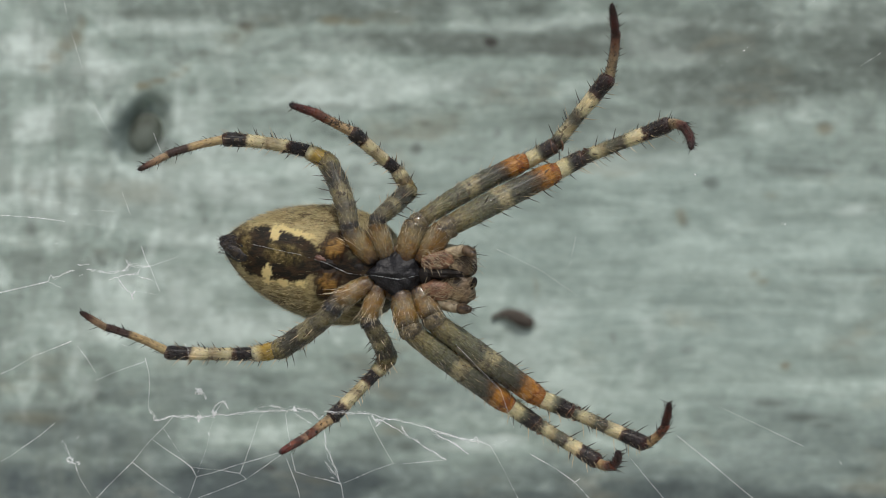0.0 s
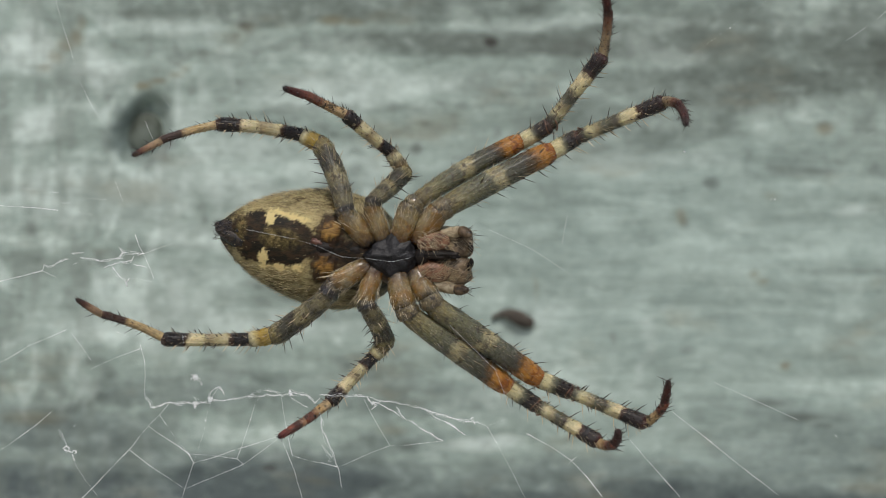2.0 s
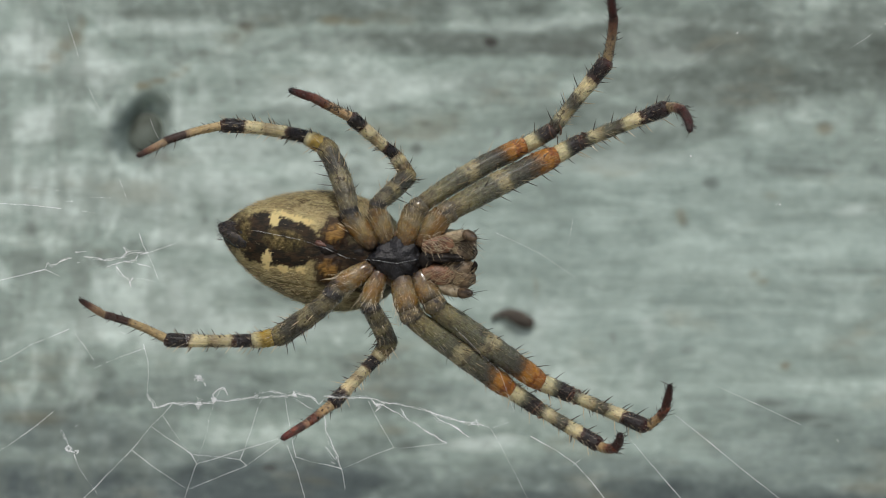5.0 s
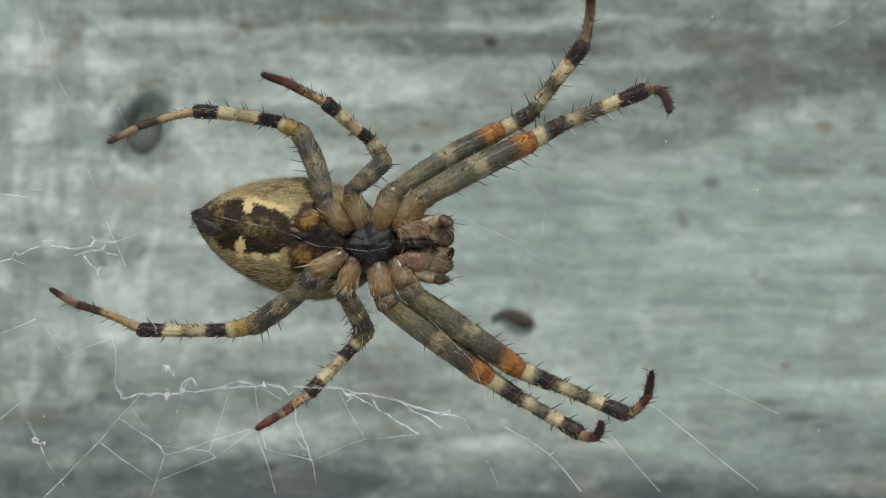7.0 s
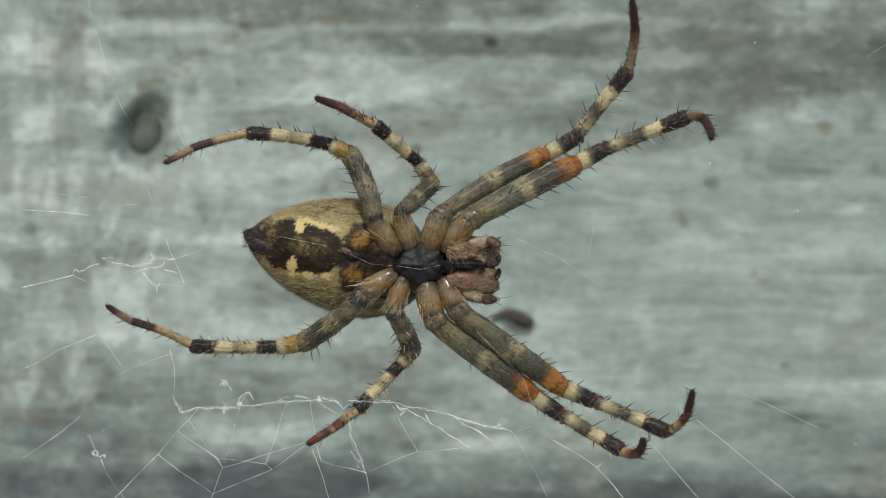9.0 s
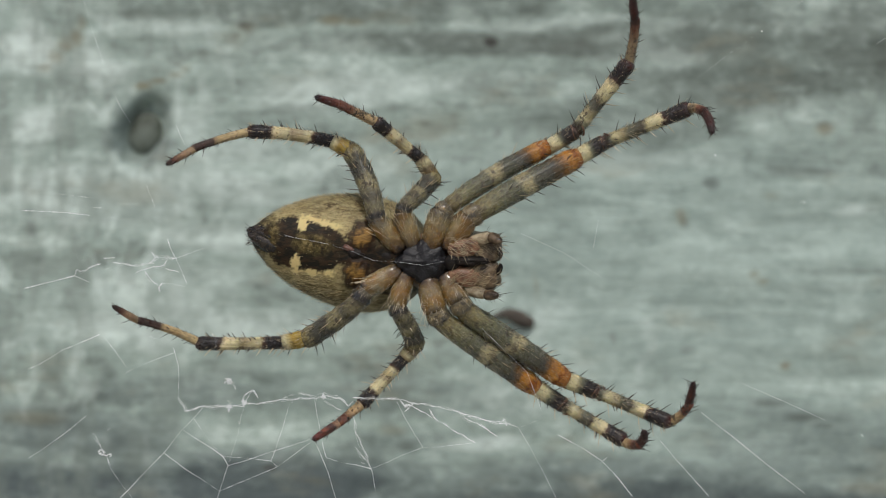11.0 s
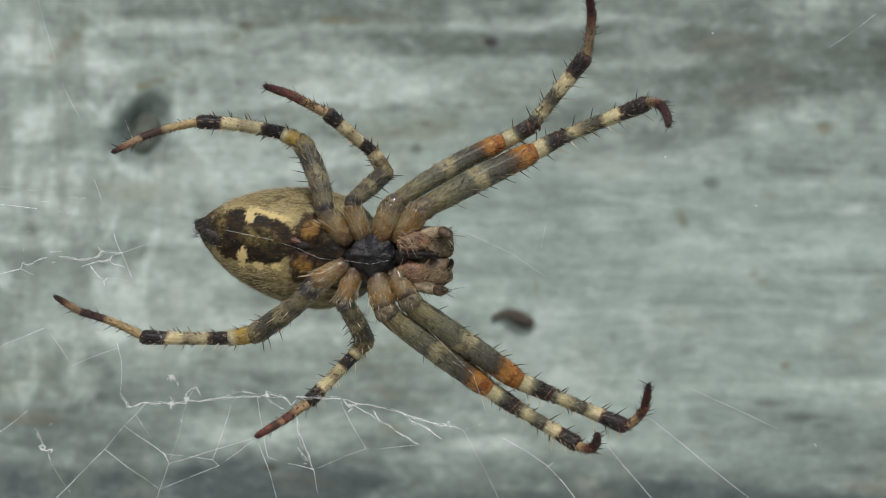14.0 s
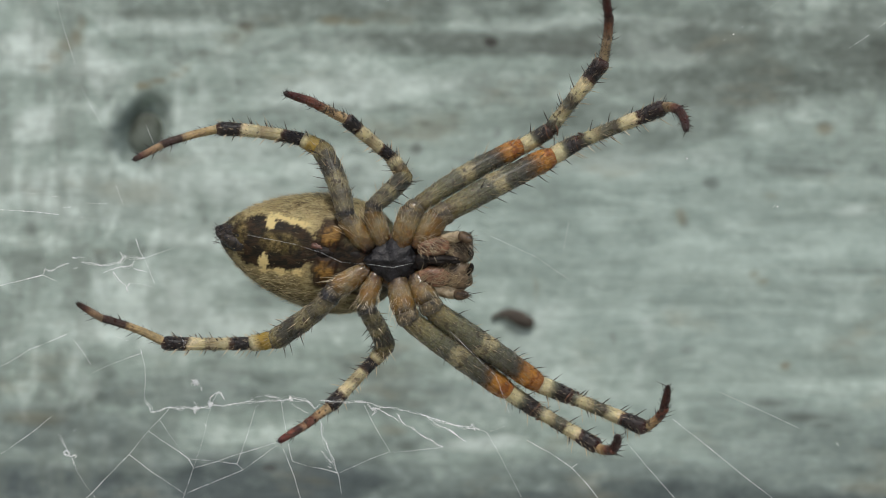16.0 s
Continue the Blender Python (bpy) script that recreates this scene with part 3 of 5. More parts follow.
def smooth(lo, hi, v):
    t = max(0.0, min(1.0, (v - lo) / (hi - lo)))
    return t * t * (3 - 2 * t)


# abdomen: egg-shaped, pointed at the spinnerets
TAIL, LEAN = sp(-8.330, 0.900, 1.485), radians(-11.3)
LENGTH, WIDE_AT, HALF_WIDTH, HALF_DEEP = 9.1, 5.6, 2.86, 2.6


def abdomen_half(s):
    if s < WIDE_AT:
        return (1 - ((WIDE_AT - s) / WIDE_AT) ** 1.9) ** 0.70
    return math.sqrt(max(0.0, 1 - ((s - WIDE_AT) / (LENGTH - WIDE_AT)) ** 2))


def on_abdomen(s, ang):
    """A point of the abdomen: s mm from the tip, ang round it (0 towards the lens, 90 degrees up)."""
    k = abdomen_half(s)
    v = HALF_WIDTH * k * math.sin(ang)
    y = 0.55 * smooth(0, 4, s) - HALF_DEEP * k * math.cos(ang) * (0.80 if math.cos(ang) > 0 else 1.0)
    x, z = s * math.cos(LEAN) - v * math.sin(LEAN), s * math.sin(LEAN) + v * math.cos(LEAN)
    return TAIL + sp(x, y, z), v


def blob(name, centre, size, mat, parent, turn=0.0, wave=0.06, seg=36, label="", shape=None):
    """A rounded body: an uneven ellipsoid, sizes in mm, turned in the picture's plane."""
    verts, faces = [], []
    rows = seg // 2
    rot = Matrix.Rotation(radians(turn), 3, "Y")
    for i in range(rows + 1):
        th = math.pi * i / rows
        for k in range(seg):
            ph = 2 * math.pi * k / seg
            d = Vector((math.cos(th), math.sin(th) * math.cos(ph), math.sin(th) * math.sin(ph)))
            q = 1 + wave * noise.noise(d * 2.3 + centre * 900)
            if shape:
                q *= shape(d)
            verts.append(centre + rot @ Vector((d.x * size[0] * q * MM, d.y * size[1] * q * MM, d.z * size[2] * q * MM)))
    for i in range(rows):
        for k in range(seg):
            k2 = (k + 1) % seg
            faces.append((i * seg + k, i * seg + k2, (i + 1) * seg + k2, (i + 1) * seg + k))
    ob = mesh_object(name, verts, faces, mat, parent)
    if label:
        tagged(ob, label)
    return ob


def build_abdomen():
    nr, ns = 210, 220
    verts, faces = [], []
    masks = {k: [] for k in ("flank", "band", "middle", "lobe", "mark")}
    for i in range(nr + 1):
        t = i / nr
        s = 0.02 + (LENGTH - 0.04) * (0.5 - 0.5 * math.cos(math.pi * t))
        for k in range(ns):
            ang = 2 * math.pi * k / ns
            p, v = on_abdomen(s, ang)
            front = math.cos(ang) > -0.1
            j1 = noise.noise(Vector((s * 2.2, v * 2.2, 1.0))) * 0.16 + noise.noise(Vector((s * 6, v * 9, 2.0))) * 0.15
            comb = 0.42 * noise.noise(Vector((abs(v) * 7, s * 1.1, 3.0 + (v > 0)))) + 0.20 * noise.noise(Vector((abs(v) * 17, s * 2, 8.0)))
            j1 += 0.10 * noise.noise(Vector((s * 13, v * 3, 5.0)))
            sc = s + comb * 0.22
            a = abs(v) + j1
            edge = 0.66 + 0.46 * smooth(0.8, 1.9, s) + 0.06 * smooth(2.0, 2.6, s) - 0.62 * smooth(3.7, 4.8, s)
            band = (1 - smooth(edge - 0.02, edge + 0.16, a + comb * 0.22)) * smooth(0.55, 0.9, sc) * (1 - smooth(4.5, 4.9, sc + j1 * 2))
            fore = 0.72 * (1 - smooth(1.3, 2.1, a + comb * 0.3)) * smooth(4.7, 5.2, sc)
            neck = (1 - smooth(0.50, 0.80, a + comb * 0.12)) * smooth(4.2, 4.6, s)
            rear = max(1 - smooth(0.5, 0.95, s + j1 * 1.5), (1 - smooth(0.3, 0.7, a)) * (1 - smooth(0.9, 1.4, s)))
            middle = (1 - smooth(0.50, 1.0, math.hypot((s - 3.15) / 1.25, (v - 0.08) / 0.66) + j1 * 0.9)) * 0.92
            middle = max(middle, 0.75 * (1 - smooth(0.6, 1.0, abs(v) / 0.95 + j1 * 0.6)) * smooth(0.85, 1.1, s) * (1 - smooth(1.25, 1.6, s)))
            spur = 1 - smooth(0.18, 0.28, math.hypot((sc - 2.50), (abs(v) - 0.95) * 0.8) + j1 * 0.9)
            strip = (1 - smooth(0.06, 0.17, abs(abs(v) - 1.24 + 0.12 * (s - 3.4)) + j1 * 1.1)) * smooth(2.3, 2.45, sc) * (1 - smooth(4.0, 4.7, sc + j1 * 2))
            lobe = 1 - smooth(0.15, 1.25, math.hypot((s - 5.45) / 0.80, (abs(v) - 0.88) / 0.72) + j1 * 1.7)
            flank = (1 - smooth(1.3, 2.1, a)) * smooth(0.8, 1.8, s) * (1 - smooth(4.6, 5.4, s))
            if not front:
                band = neck = rear = fore = middle = spur = strip = lobe = flank = 0.0
            masks["band"].append(max(band, neck, rear, fore) * 0.97)
            masks["middle"].append(max(0.0, middle))
            masks["mark"].append(max(spur, strip))
            masks["lobe"].append(lobe * 0.9)
            masks["flank"].append(flank * (1.0 if v > 0 else 0.6))
            dent = 0.05 * noise.noise(Vector((p.x * 900, p.y * 900, p.z * 900)))
            verts.append(p + Vector((0, (dent - 0.20 * lobe) * MM, 0)))
    for i in range(nr):
        for k in range(ns):
            k2 = (k + 1) % ns
            faces.append((i * ns + k, (i + 1) * ns + k, (i + 1) * ns + k2, i * ns + k2))
    faces.append(tuple(range(ns)))
    faces.append(tuple(nr * ns + k for k in range(ns))[::-1])
    ob = mesh_object("abdomen", verts, faces, M_ABDOMEN, spider, masks)
    tagged(ob, "pale streaked abdomen with a dark band and two cream marks")
    rng = random.Random(5)
    fuzz = Bristles()
    dark_fuzz = Bristles()
    for n_hair in range(7000):
        s = 0.25 + (LENGTH - 0.8) * rng.random()
        ang = rng.uniform(-1.9, 1.9)
        p, v = on_abdomen(s, ang)
        if (abs(v) < 1.35 or (abs(v) < 1.9 and s > 4.5)) and math.cos(ang) > 0 and rng.random() < 0.97:
            continue
        q, _ = on_abdomen(s, ang + 0.02)
        r, _ = on_abdomen(s + 0.02, ang)
        n = (q - p).cross(r - p).normalized()
        centre, _ = on_abdomen(s, 0)
        if n.y > 0 and math.cos(ang) > 0.1:
            n = -n
        back = (p - r).normalized()
        if math.cos(ang) <= 0.1:
            n = (p - (TAIL + sp(s * math.cos(LEAN), 0.5, s * math.sin(LEAN)))).normalized()
        (dark_fuzz if n_hair % 5 == 0 else fuzz).hair(p, back * 1.2 + n * rng.uniform(0.25, 0.8) + Vector((rng.gauss(0, .25), rng.gauss(0, .25), rng.gauss(0, .25))), rng.uniform(0.16, 0.36) * MM, 0.0048 * MM)
    tagged(fuzz.done("abdomen_hair", M_FUZZ, ob), "short fine tan hairs", kind="stuff")
    tagged(dark_fuzz.done("abdomen_hair", M_SPINE, ob), "short fine dark hairs", kind="stuff")
    # spinnerets
    for z0, y0, z1, y1, ln, thick in ((0.38, -0.15, 0.14, -0.15, 1.45, 0.30), (-0.42, -0.25, 0.02, -0.25, 1.40, 0.38), (0.0, 0.15, 0.05, 0.1, 1.3, 0.34), (-0.02, -0.42, 0.10, -0.32, 1.15, 0.24), (-0.62, 0.0, -0.10, -0.05, 1.1, 0.28)):
        limb("spinneret", TAIL + sp(1.55, y0 - 0.22, -0.29 + z0 * 1.15), TAIL + sp(1.32 - ln, y1, 0.02 + z1), thick * 1.3 * MM, thick * 1.15 * MM, 0.10 * MM, M_SPINNERET, ob, steps=16, rough=0.18)
    # the folded lobe between the orange plates at the front of the belly
    p, _ = on_abdomen(4.95, 0.08)
    blob("epigyne", p + sp(0, 0.02, 0), (0.36, 0.17, 0.16), M_LOBE, ob, turn=20, wave=0.3, label="small reddish folded lobe")
    p, _ = on_abdomen(5.3, 0.02)
    blob("epigyne_base", p + sp(0, 0.08, 0), (0.42, 0.24, 0.34), M_DARK, ob, turn=11, wave=0.3)
    tuft = Bristles()
    for _ in range(260):
        p = TAIL + sp(rng.uniform(0, 1.3), rng.uniform(-0.75, 0.1), rng.uniform(-0.45, 0.45) - 0.1)
        tuft.hair(p, Vector((-1, rng.gauss(0, .4) - 0.3, rng.gauss(0, .45))), rng.uniform(0.18, 0.4) * MM, 0.011 * MM)
    tuft.done("tail_hair", M_SPINE, ob)
    return ob


abdomen = build_abdomen()


def build_forebody():
    rng = random.Random(9)
    body = blob("cephalothorax", sp(0.385, 1.000, -0.020), (2.1, 1.35, 1.45), M_HEAD, spider, turn=2, label="brown carapace behind the leg bases")
    blob("pedicel", sp(-1.885, 0.000, 0.348), (0.75, 0.55, 0.50), M_DARK, body, turn=8)

    def scallop(d):
        a = math.atan2(d.z, d.x)
        flat = math.hypot(d.x, d.z)
        c, n = abs(math.cos(a)), abs(math.sin(a))
        q = 0.90 + 0.10 * abs(math.cos(4 * a)) + 0.025 * flat * math.cos(24 * a + 5 * noise.noise(d * 3))
        if d.x < 0:
            q *= 0.5 + 0.5 / (c + n) + 0.10 * c ** 6
        return q

    blob("sternum", sp(0.076, -0.600, 0.033), (1.26, 0.46, 1.06), M_STERNUM, body, turn=3, wave=0.10, seg=72, shape=scallop, label="glossy black shield-shaped breastplate")
    blob("labium", sp(1.50, -0.780, -0.017), (0.36, 0.30, 0.42), M_DARK, body, turn=0)
    def boxy(d):
        return (abs(d.x) ** 3.4 + abs(d.y) ** 3.4 + abs(d.z) ** 3.4) ** (-1 / 3.4) * 0.93

    hairs = Bristles()
    for side in (1, -1):
        blob("maxilla", sp(*PX_MAX[side]), (0.80, 0.42, 0.50), M_MAXILLA, body, turn=-10 * side, wave=0.12, label="reddish hairy mouthpart")
        blob("chelicera", sp(*PX_CHE[side]), (1.02, 0.72, 0.80), M_MOUTH, body, turn=-4 * side, wave=0.20, shape=boxy)
        limb("fang", sp(3.55, -0.35, 0.62 * side), sp(3.78, -0.62, 0.12 * side), 0.17 * MM, 0.15 * MM, 0.05 * MM, M_DARK, body, bend=(0.00012, 0, 0), steps=12, label="dark curved fang")
        for _ in range(170):
            c = Vector(PX_CHE[side] if rng.random() < 0.5 else PX_MAX[side])
            p = sp(c.x + rng.uniform(-0.8, 0.9), c.y - 0.35 - rng.uniform(0, 0.25), c.z + side * rng.uniform(-0.28, 0.5))
            hairs.hair(p, Vector((0.8 + rng.gauss(0, .4), -0.6, rng.gauss(0, 0.5) - side * 0.25)), rng.uniform(0.3, 0.75) * MM, 0.013 * MM, Vector((0, 0, -0.15 * side)))
    blob("clypeus", sp(2.492, 1.000, -0.156), (1.12, 0.9, 1.22), M_HEAD, body, wave=0.14, shape=boxy)
    # Near-black body set between the mouthparts, standing for the shade in their gap.
    blob("mouth_gap_shade", sp(2.26, -0.860, 0.037), (0.98, 0.36, 0.25), M_DARK, body, wave=0.35)
    hairs.done("mouth_hair", M_PALE_HAIR, body, "pale golden bristles")
    fine = Bristles()
    for _ in range(260):
        a, q = rng.uniform(0, 6.283), math.sqrt(rng.random()) * 0.9
        p = sp(0.059 + q * math.cos(a) * 1.2, -0.93 + 0.35 * q * q, 0.024 + q * math.sin(a) * 0.9)
        fine.hair(p, Vector((0.5 + rng.gauss(0, .6), -0.8, rng.gauss(0, .6))), rng.uniform(0.15, 0.35) * MM, 0.006 * MM)
    fine.done("sternum_hair", M_SPINE, body)
    # feelers
    for side, base, bend_at, end in PALPS:
        palp, path, radii = limb("palp", sp(*base), sp(*bend_at), 0.30 * MM, 0.30 * MM, 0.25 * MM, M_PALP, spider, label="short pale feeler beside the mouth")
        _, path2, radii2 = limb("palp_tip", sp(*bend_at), sp(*end), 0.24 * MM, 0.25 * MM, 0.10 * MM, M_PALP_TIP, palp, steps=12, rough=0.2)
        b = Bristles()
        b.along(path, radii, 45, 0.35 * MM, 0.010 * MM, 0.8, rng)
        b.along(path2, radii2, 22, 0.26 * MM, 0.011 * MM, 0.9, rng)
        b.along(path2, radii2, 4, 0.62 * MM, 0.020 * MM, 0.9, rng, 0.2, 0.5)
        b.done("bristles", M_SPINE, palp)


PX_MAX = {1: (2.033, -0.750, 0.678), -1: (2.033, -0.750, -0.712)}
PX_CHE = {1: (2.921, 0.000, 0.618), -1: (2.867, 0.000, -0.678)}
PALPS = [(1, (1.628, -0.300, 0.782), (3.340, -0.900, 1.186), (3.808, -1.500, 0.948)),
         (-1, (1.574, -0.300, -1.154), (3.074, -0.900, -1.588), (3.622, -1.500, -1.591))]
build_forebody()


def leg(label, joints, seed, hind=False, red_tip=False, arch=(0.0, 0.0, 0.0), hook=0.0):
    """A jointed leg. joints: coxa, trochanter, femur, patella, tibia, metatarsus, tarsus, tip, each (x, y, z, half width) in mm."""
    rng = random.Random(seed)
    low = 1 if joints[-1][2] < 0 else -1
    pts = [sp(*j[:3]) for j in joints]
    rad = [j[3] * MM for j in joints]
    mats = ([M_COXA, M_HTROCH, M_HFEMUR, M_HPATELLA, M_HTIBIA, M_HMETA, M_HTARSUS] if hind else
            [M_COXA, M_TROCH, M_FEMUR, M_PATELLA, M_TIBIA, M_META, M_TARSUS])
    if red_tip:
        mats[5:] = [M_RMETA, M_RTARSUS]
        if hind:
            mats[3] = M_SPATELLA
            if low < 0:
                mats[6] = M_MTARSUS
        else:
            mats[6] = M_TARSUS
    parts = ("leg", "trochanter", "femur", "patella", "tibia", "metatarsus", "tarsus")
    dark, pale, gold = Bristles(), Bristles(), Bristles()
    root = None
    for i, name in enumerate(parts):
        p0, p1 = pts[i], pts[i + 1]
        d = (p1 - p0)
        over = d.normalized() * min(rad[i], d.length * 0.25) * 0.45
        # each segment's own girth: base, middle, end
        base, end = rad[i], rad[i + 1]
        if name == "leg":
            r0, rm, r1 = base * 0.84, base * 1.06, end * 1.0
        elif name == "femur":
            r0, rm, r1 = base * 0.82, max(base, end) * 1.0, end * 1.0
        elif name == "tibia":
            r0, rm, r1 = base * 0.90, (base + end) * 0.41, end * 1.02
        elif name == "metatarsus":
            r0, rm, r1 = end * 1.12, end * 0.95, end * 0.95
        elif name == "tarsus":
            r0, rm, r1 = base * 0.80, base * 0.84, end * 0.9
        else:
            r0, rm, r1 = base * 0.92, (base + end) * 0.5, end * 0.95
        side = Vector((0, 1, 0)).cross(d.normalized())
        up = side if side.z > 0 else -side
        bend = side * (d.length * {"femur": arch[0], "tibia": arch[1], "metatarsus": arch[2], "tarsus": hook}.get(name, 0.0))
        ob, path, radii = limb(name, p0 - over, p1 + over, r0, rm, r1, mats[i], root if root else spider, bend, steps=30 if d.length > 1.5 * MM else 16, sharp=name == "tarsus", knee=0.09 if name == "femur" else 0.0, waist={"leg": 0.88, "trochanter": 1.0, "femur": 0.86}.get(name, 0.62))
        if root is None:
            root = ob
            tagged(ob, label)
        n = d.length / MM
        if name == "leg":
            gold.along(path, radii, int(70 * n), 0.40 * MM, 0.0065 * MM, 3.6, rng, 0.35)
            gold.along(path, radii, int(12 * n), 0.52 * MM, 0.010 * MM, 1.8, rng, 0.3, 0.55)
        elif name == "trochanter":
            gold.along(path, radii, int(34 * n), 0.34 * MM, 0.008 * MM, 1.6, rng)
            dark.along(path, radii, int(12 * n), 0.30 * MM, 0.014 * MM, 0.9, rng)
        elif name == "femur":
            pale.along(path, radii, int(30 * n), 0.34 * MM, 0.009 * MM, 2.0, rng, 0.25)
            dark.along(path, radii, int(26 * n), 0.26 * MM, 0.010 * MM, 1.4, rng)
            dark.along(path, radii, 8, 0.50 * MM, 0.024 * MM, 0.5, rng, 0.12, 0.2)
            dark.row(path, radii, 5, 0.62 * MM, 0.031 * MM, -up if hind else up * low, rng, 0.35)
            pale.along(path, radii, 10, 0.52 * MM, 0.022 * MM, 0.8, rng, 0.2, 0.15)
        elif name in ("patella", "tibia"):
            dark.along(path, radii, int(30 * n), 0.22 * MM, 0.010 * MM, 1.1, rng)
            pale.along(path, radii, int(34 * n), 0.28 * MM, 0.009 * MM, 1.0, rng)
            dark.along(path, radii, int(2.6 * n), 0.42 * MM, 0.027 * MM, 0.4, rng, 0.12)
            dark.row(path, radii, max(1, int(1.1 * n)), (0.44 if hind else 0.56) * MM, 0.032 * MM, up, rng)
            dark.row(path, radii, max(1, int(0.6 * n)), (0.36 if hind else 0.46) * MM, 0.030 * MM, -up, rng)
            pale.row(path, radii, max(1, int(1.3 * n)), (0.46 if hind else 0.64) * MM, 0.028 * MM, -up, rng)
            pale.along(path, radii, int(1.5 * n), 0.54 * MM, 0.022 * MM, 0.5, rng, 0.12)
        else:
            dark.along(path, radii, int((34 if hind else 60) * n), 0.20 * MM, 0.011 * MM, 1.0, rng)
            dark.along(path, radii, int((3.2 if hind else 7.5) * n), 0.40 * MM, 0.024 * MM, 0.6, rng, 0.12)
    d = (pts[-1] - pts[-2]).normalized()
    # folds of skin round the knee joint
    if not hind:
        d4 = (pts[4] - pts[3]).normalized()
        a4 = d4.orthogonal().normalized()
        b4 = d4.cross(a4)
        for k in (-0.10, 0.34):
            ring = [pts[4] + d4 * (k + 0.07 * math.sin(2 * w * 0.2618 + k * 9)) * MM + (a4 * math.cos(w * 0.2618) + b4 * math.sin(w * 0.2618)) * rad[4] * 0.93 for w in range(25)]
            v, f, along = tube(ring, [0.045 * MM] * 25, 6)
            mesh_object("joint_fold", v, f, M_FOLD, root)
    claws = Bristles()
    for s in (-1, 1):
        claws.hair(pts[-1] - d * 0.05 * MM, d + Vector((0, -0.5, 0)) + d.orthogonal() * 0.3 * s, 0.26 * MM, 0.04 * MM)
    claws.done("claw", M_DARK, root, "small dark claws at the tip")
    dark.done("bristles", M_SPINE, root, "short dark spines")
    pale.done("fine_hair", M_PALE_HAIR, root, "fine pale hairs")
    gold.done("base_hair", M_GOLD_HAIR, root, "long golden hairs")
    return root


leg("banded front leg stretched forward with a straight tip", [(0.50, -0.40, 0.78, 0.564), (0.99, -0.60, 2.34, 0.536), (1.30, -0.50, 2.58, 0.490), (6.33, 0.90, 5.44, 0.415), (7.62, 0.90, 6.17, 0.395), (10.18, 0.30, 9.38, 0.440), (10.42, -0.60, 11.39, 0.241), (10.18, -1.30, 12.62, 0.106)], 11, arch=(-0.03, 0.0, 0.04))
leg("banded front leg with a hooked dark tip", [(1.31, -0.40, 0.78, 0.564), (2.25, -0.70, 2.07, 0.535), (2.65, -0.60, 2.31, 0.589), (7.78, 0.70, 4.95, 0.463), (8.99, 0.80, 5.61, 0.396), (13.03, 0.10, 7.16, 0.419), (13.58, -0.90, 6.97, 0.253), (13.78, -1.80, 5.95, 0.132)], 12, arch=(-0.01, 0.0, -0.16), hook=-0.14)
leg("banded front leg with an upturned tip", [(1.15, -0.40, -0.75, 0.564), (1.74, -0.70, -1.84, 0.562), (1.95, -0.60, -2.29, 0.585), (7.02, 0.70, -5.98, 0.455), (8.48, 0.80, -6.60, 0.390), (11.93, 0.10, -8.06, 0.419), (12.78, -0.70, -7.08, 0.227), (12.91, -1.30, -6.00, 0.119)], 13, red_tip=True, arch=(0.0, 0.0, 0.12), hook=0.04)
leg("banded front leg with a tightly curled tip", [(0.34, -0.40, -0.94, 0.591), (0.62, -0.70, -2.32, 0.562), (0.85, -0.60, -2.75, 0.589), (5.54, 0.70, -6.33, 0.445), (6.85, 0.80, -7.23, 0.395), (9.68, 0.10, -8.90, 0.419), (10.35, -0.90, -8.92, 0.253), (10.46, -1.60, -8.27, 0.158)], 14, red_tip=True, arch=(0.0, 0.0, 0.20), hook=0.16)
leg("short banded hind leg folded at the knee", [(-0.36, -0.30, 0.86, 0.457), (-0.84, -0.50, 2.34, 0.402), (-0.73, -0.50, 2.71, 0.456), (0.66, 0.80, 4.05, 0.409), (0.09, 0.80, 4.95, 0.355), (-2.00, 0.10, 6.75, 0.379), (-3.77, -0.70, 7.63, 0.241), (-4.80, -1.30, 7.93, 0.133)], 15, hind=True, red_tip=True, arch=(0.03, 0.0, 0.0))
leg("long banded hind leg arched beside the abdomen", [(-1.07, -0.20, 0.73, 0.512), (-2.07, -0.50, 2.02, 0.456), (-2.18, -0.50, 2.39, 0.510), (-3.36, 0.60, 5.46, 0.436), (-4.16, 0.70, 5.87, 0.382), (-8.10, 0.20, 6.41, 0.365), (-10.72, -0.60, 5.63, 0.201), (-11.91, -1.20, 4.93, 0.120)], 16, hind=True, arch=(0.06, 0.03, 0.03))
leg("long banded hind leg with a yellow knee", [(-1.20, -0.20, -0.40, 0.512), (-2.66, -0.50, -1.20, 0.456), (-2.98, -0.50, -1.76, 0.510), (-5.67, 0.60, -3.69, 0.463), (-6.78, 0.70, -3.86, 0.382), (-10.83, 0.20, -3.77, 0.365), (-13.63, -0.60, -2.54, 0.201), (-14.63, -1.20, -1.81, 0.120)], 17, hind=True, arch=(-0.03, -0.01, 0.04))
leg("short banded hind leg with a reddish tip", [(-0.74, -0.30, -0.67, 0.457), (-1.21, -0.50, -2.01, 0.429), (-1.11, -0.50, -2.43, 0.483), (-0.35, 0.80, -4.14, 0.409), (-0.89, 0.80, -4.74, 0.355), (-2.97, 0.10, -6.84, 0.379), (-4.04, -0.70, -7.61, 0.241), (-5.26, -1.30, -8.31, 0.146)], 18, hind=True, red_tip=True, arch=(-0.05, 0.0, 0.0))

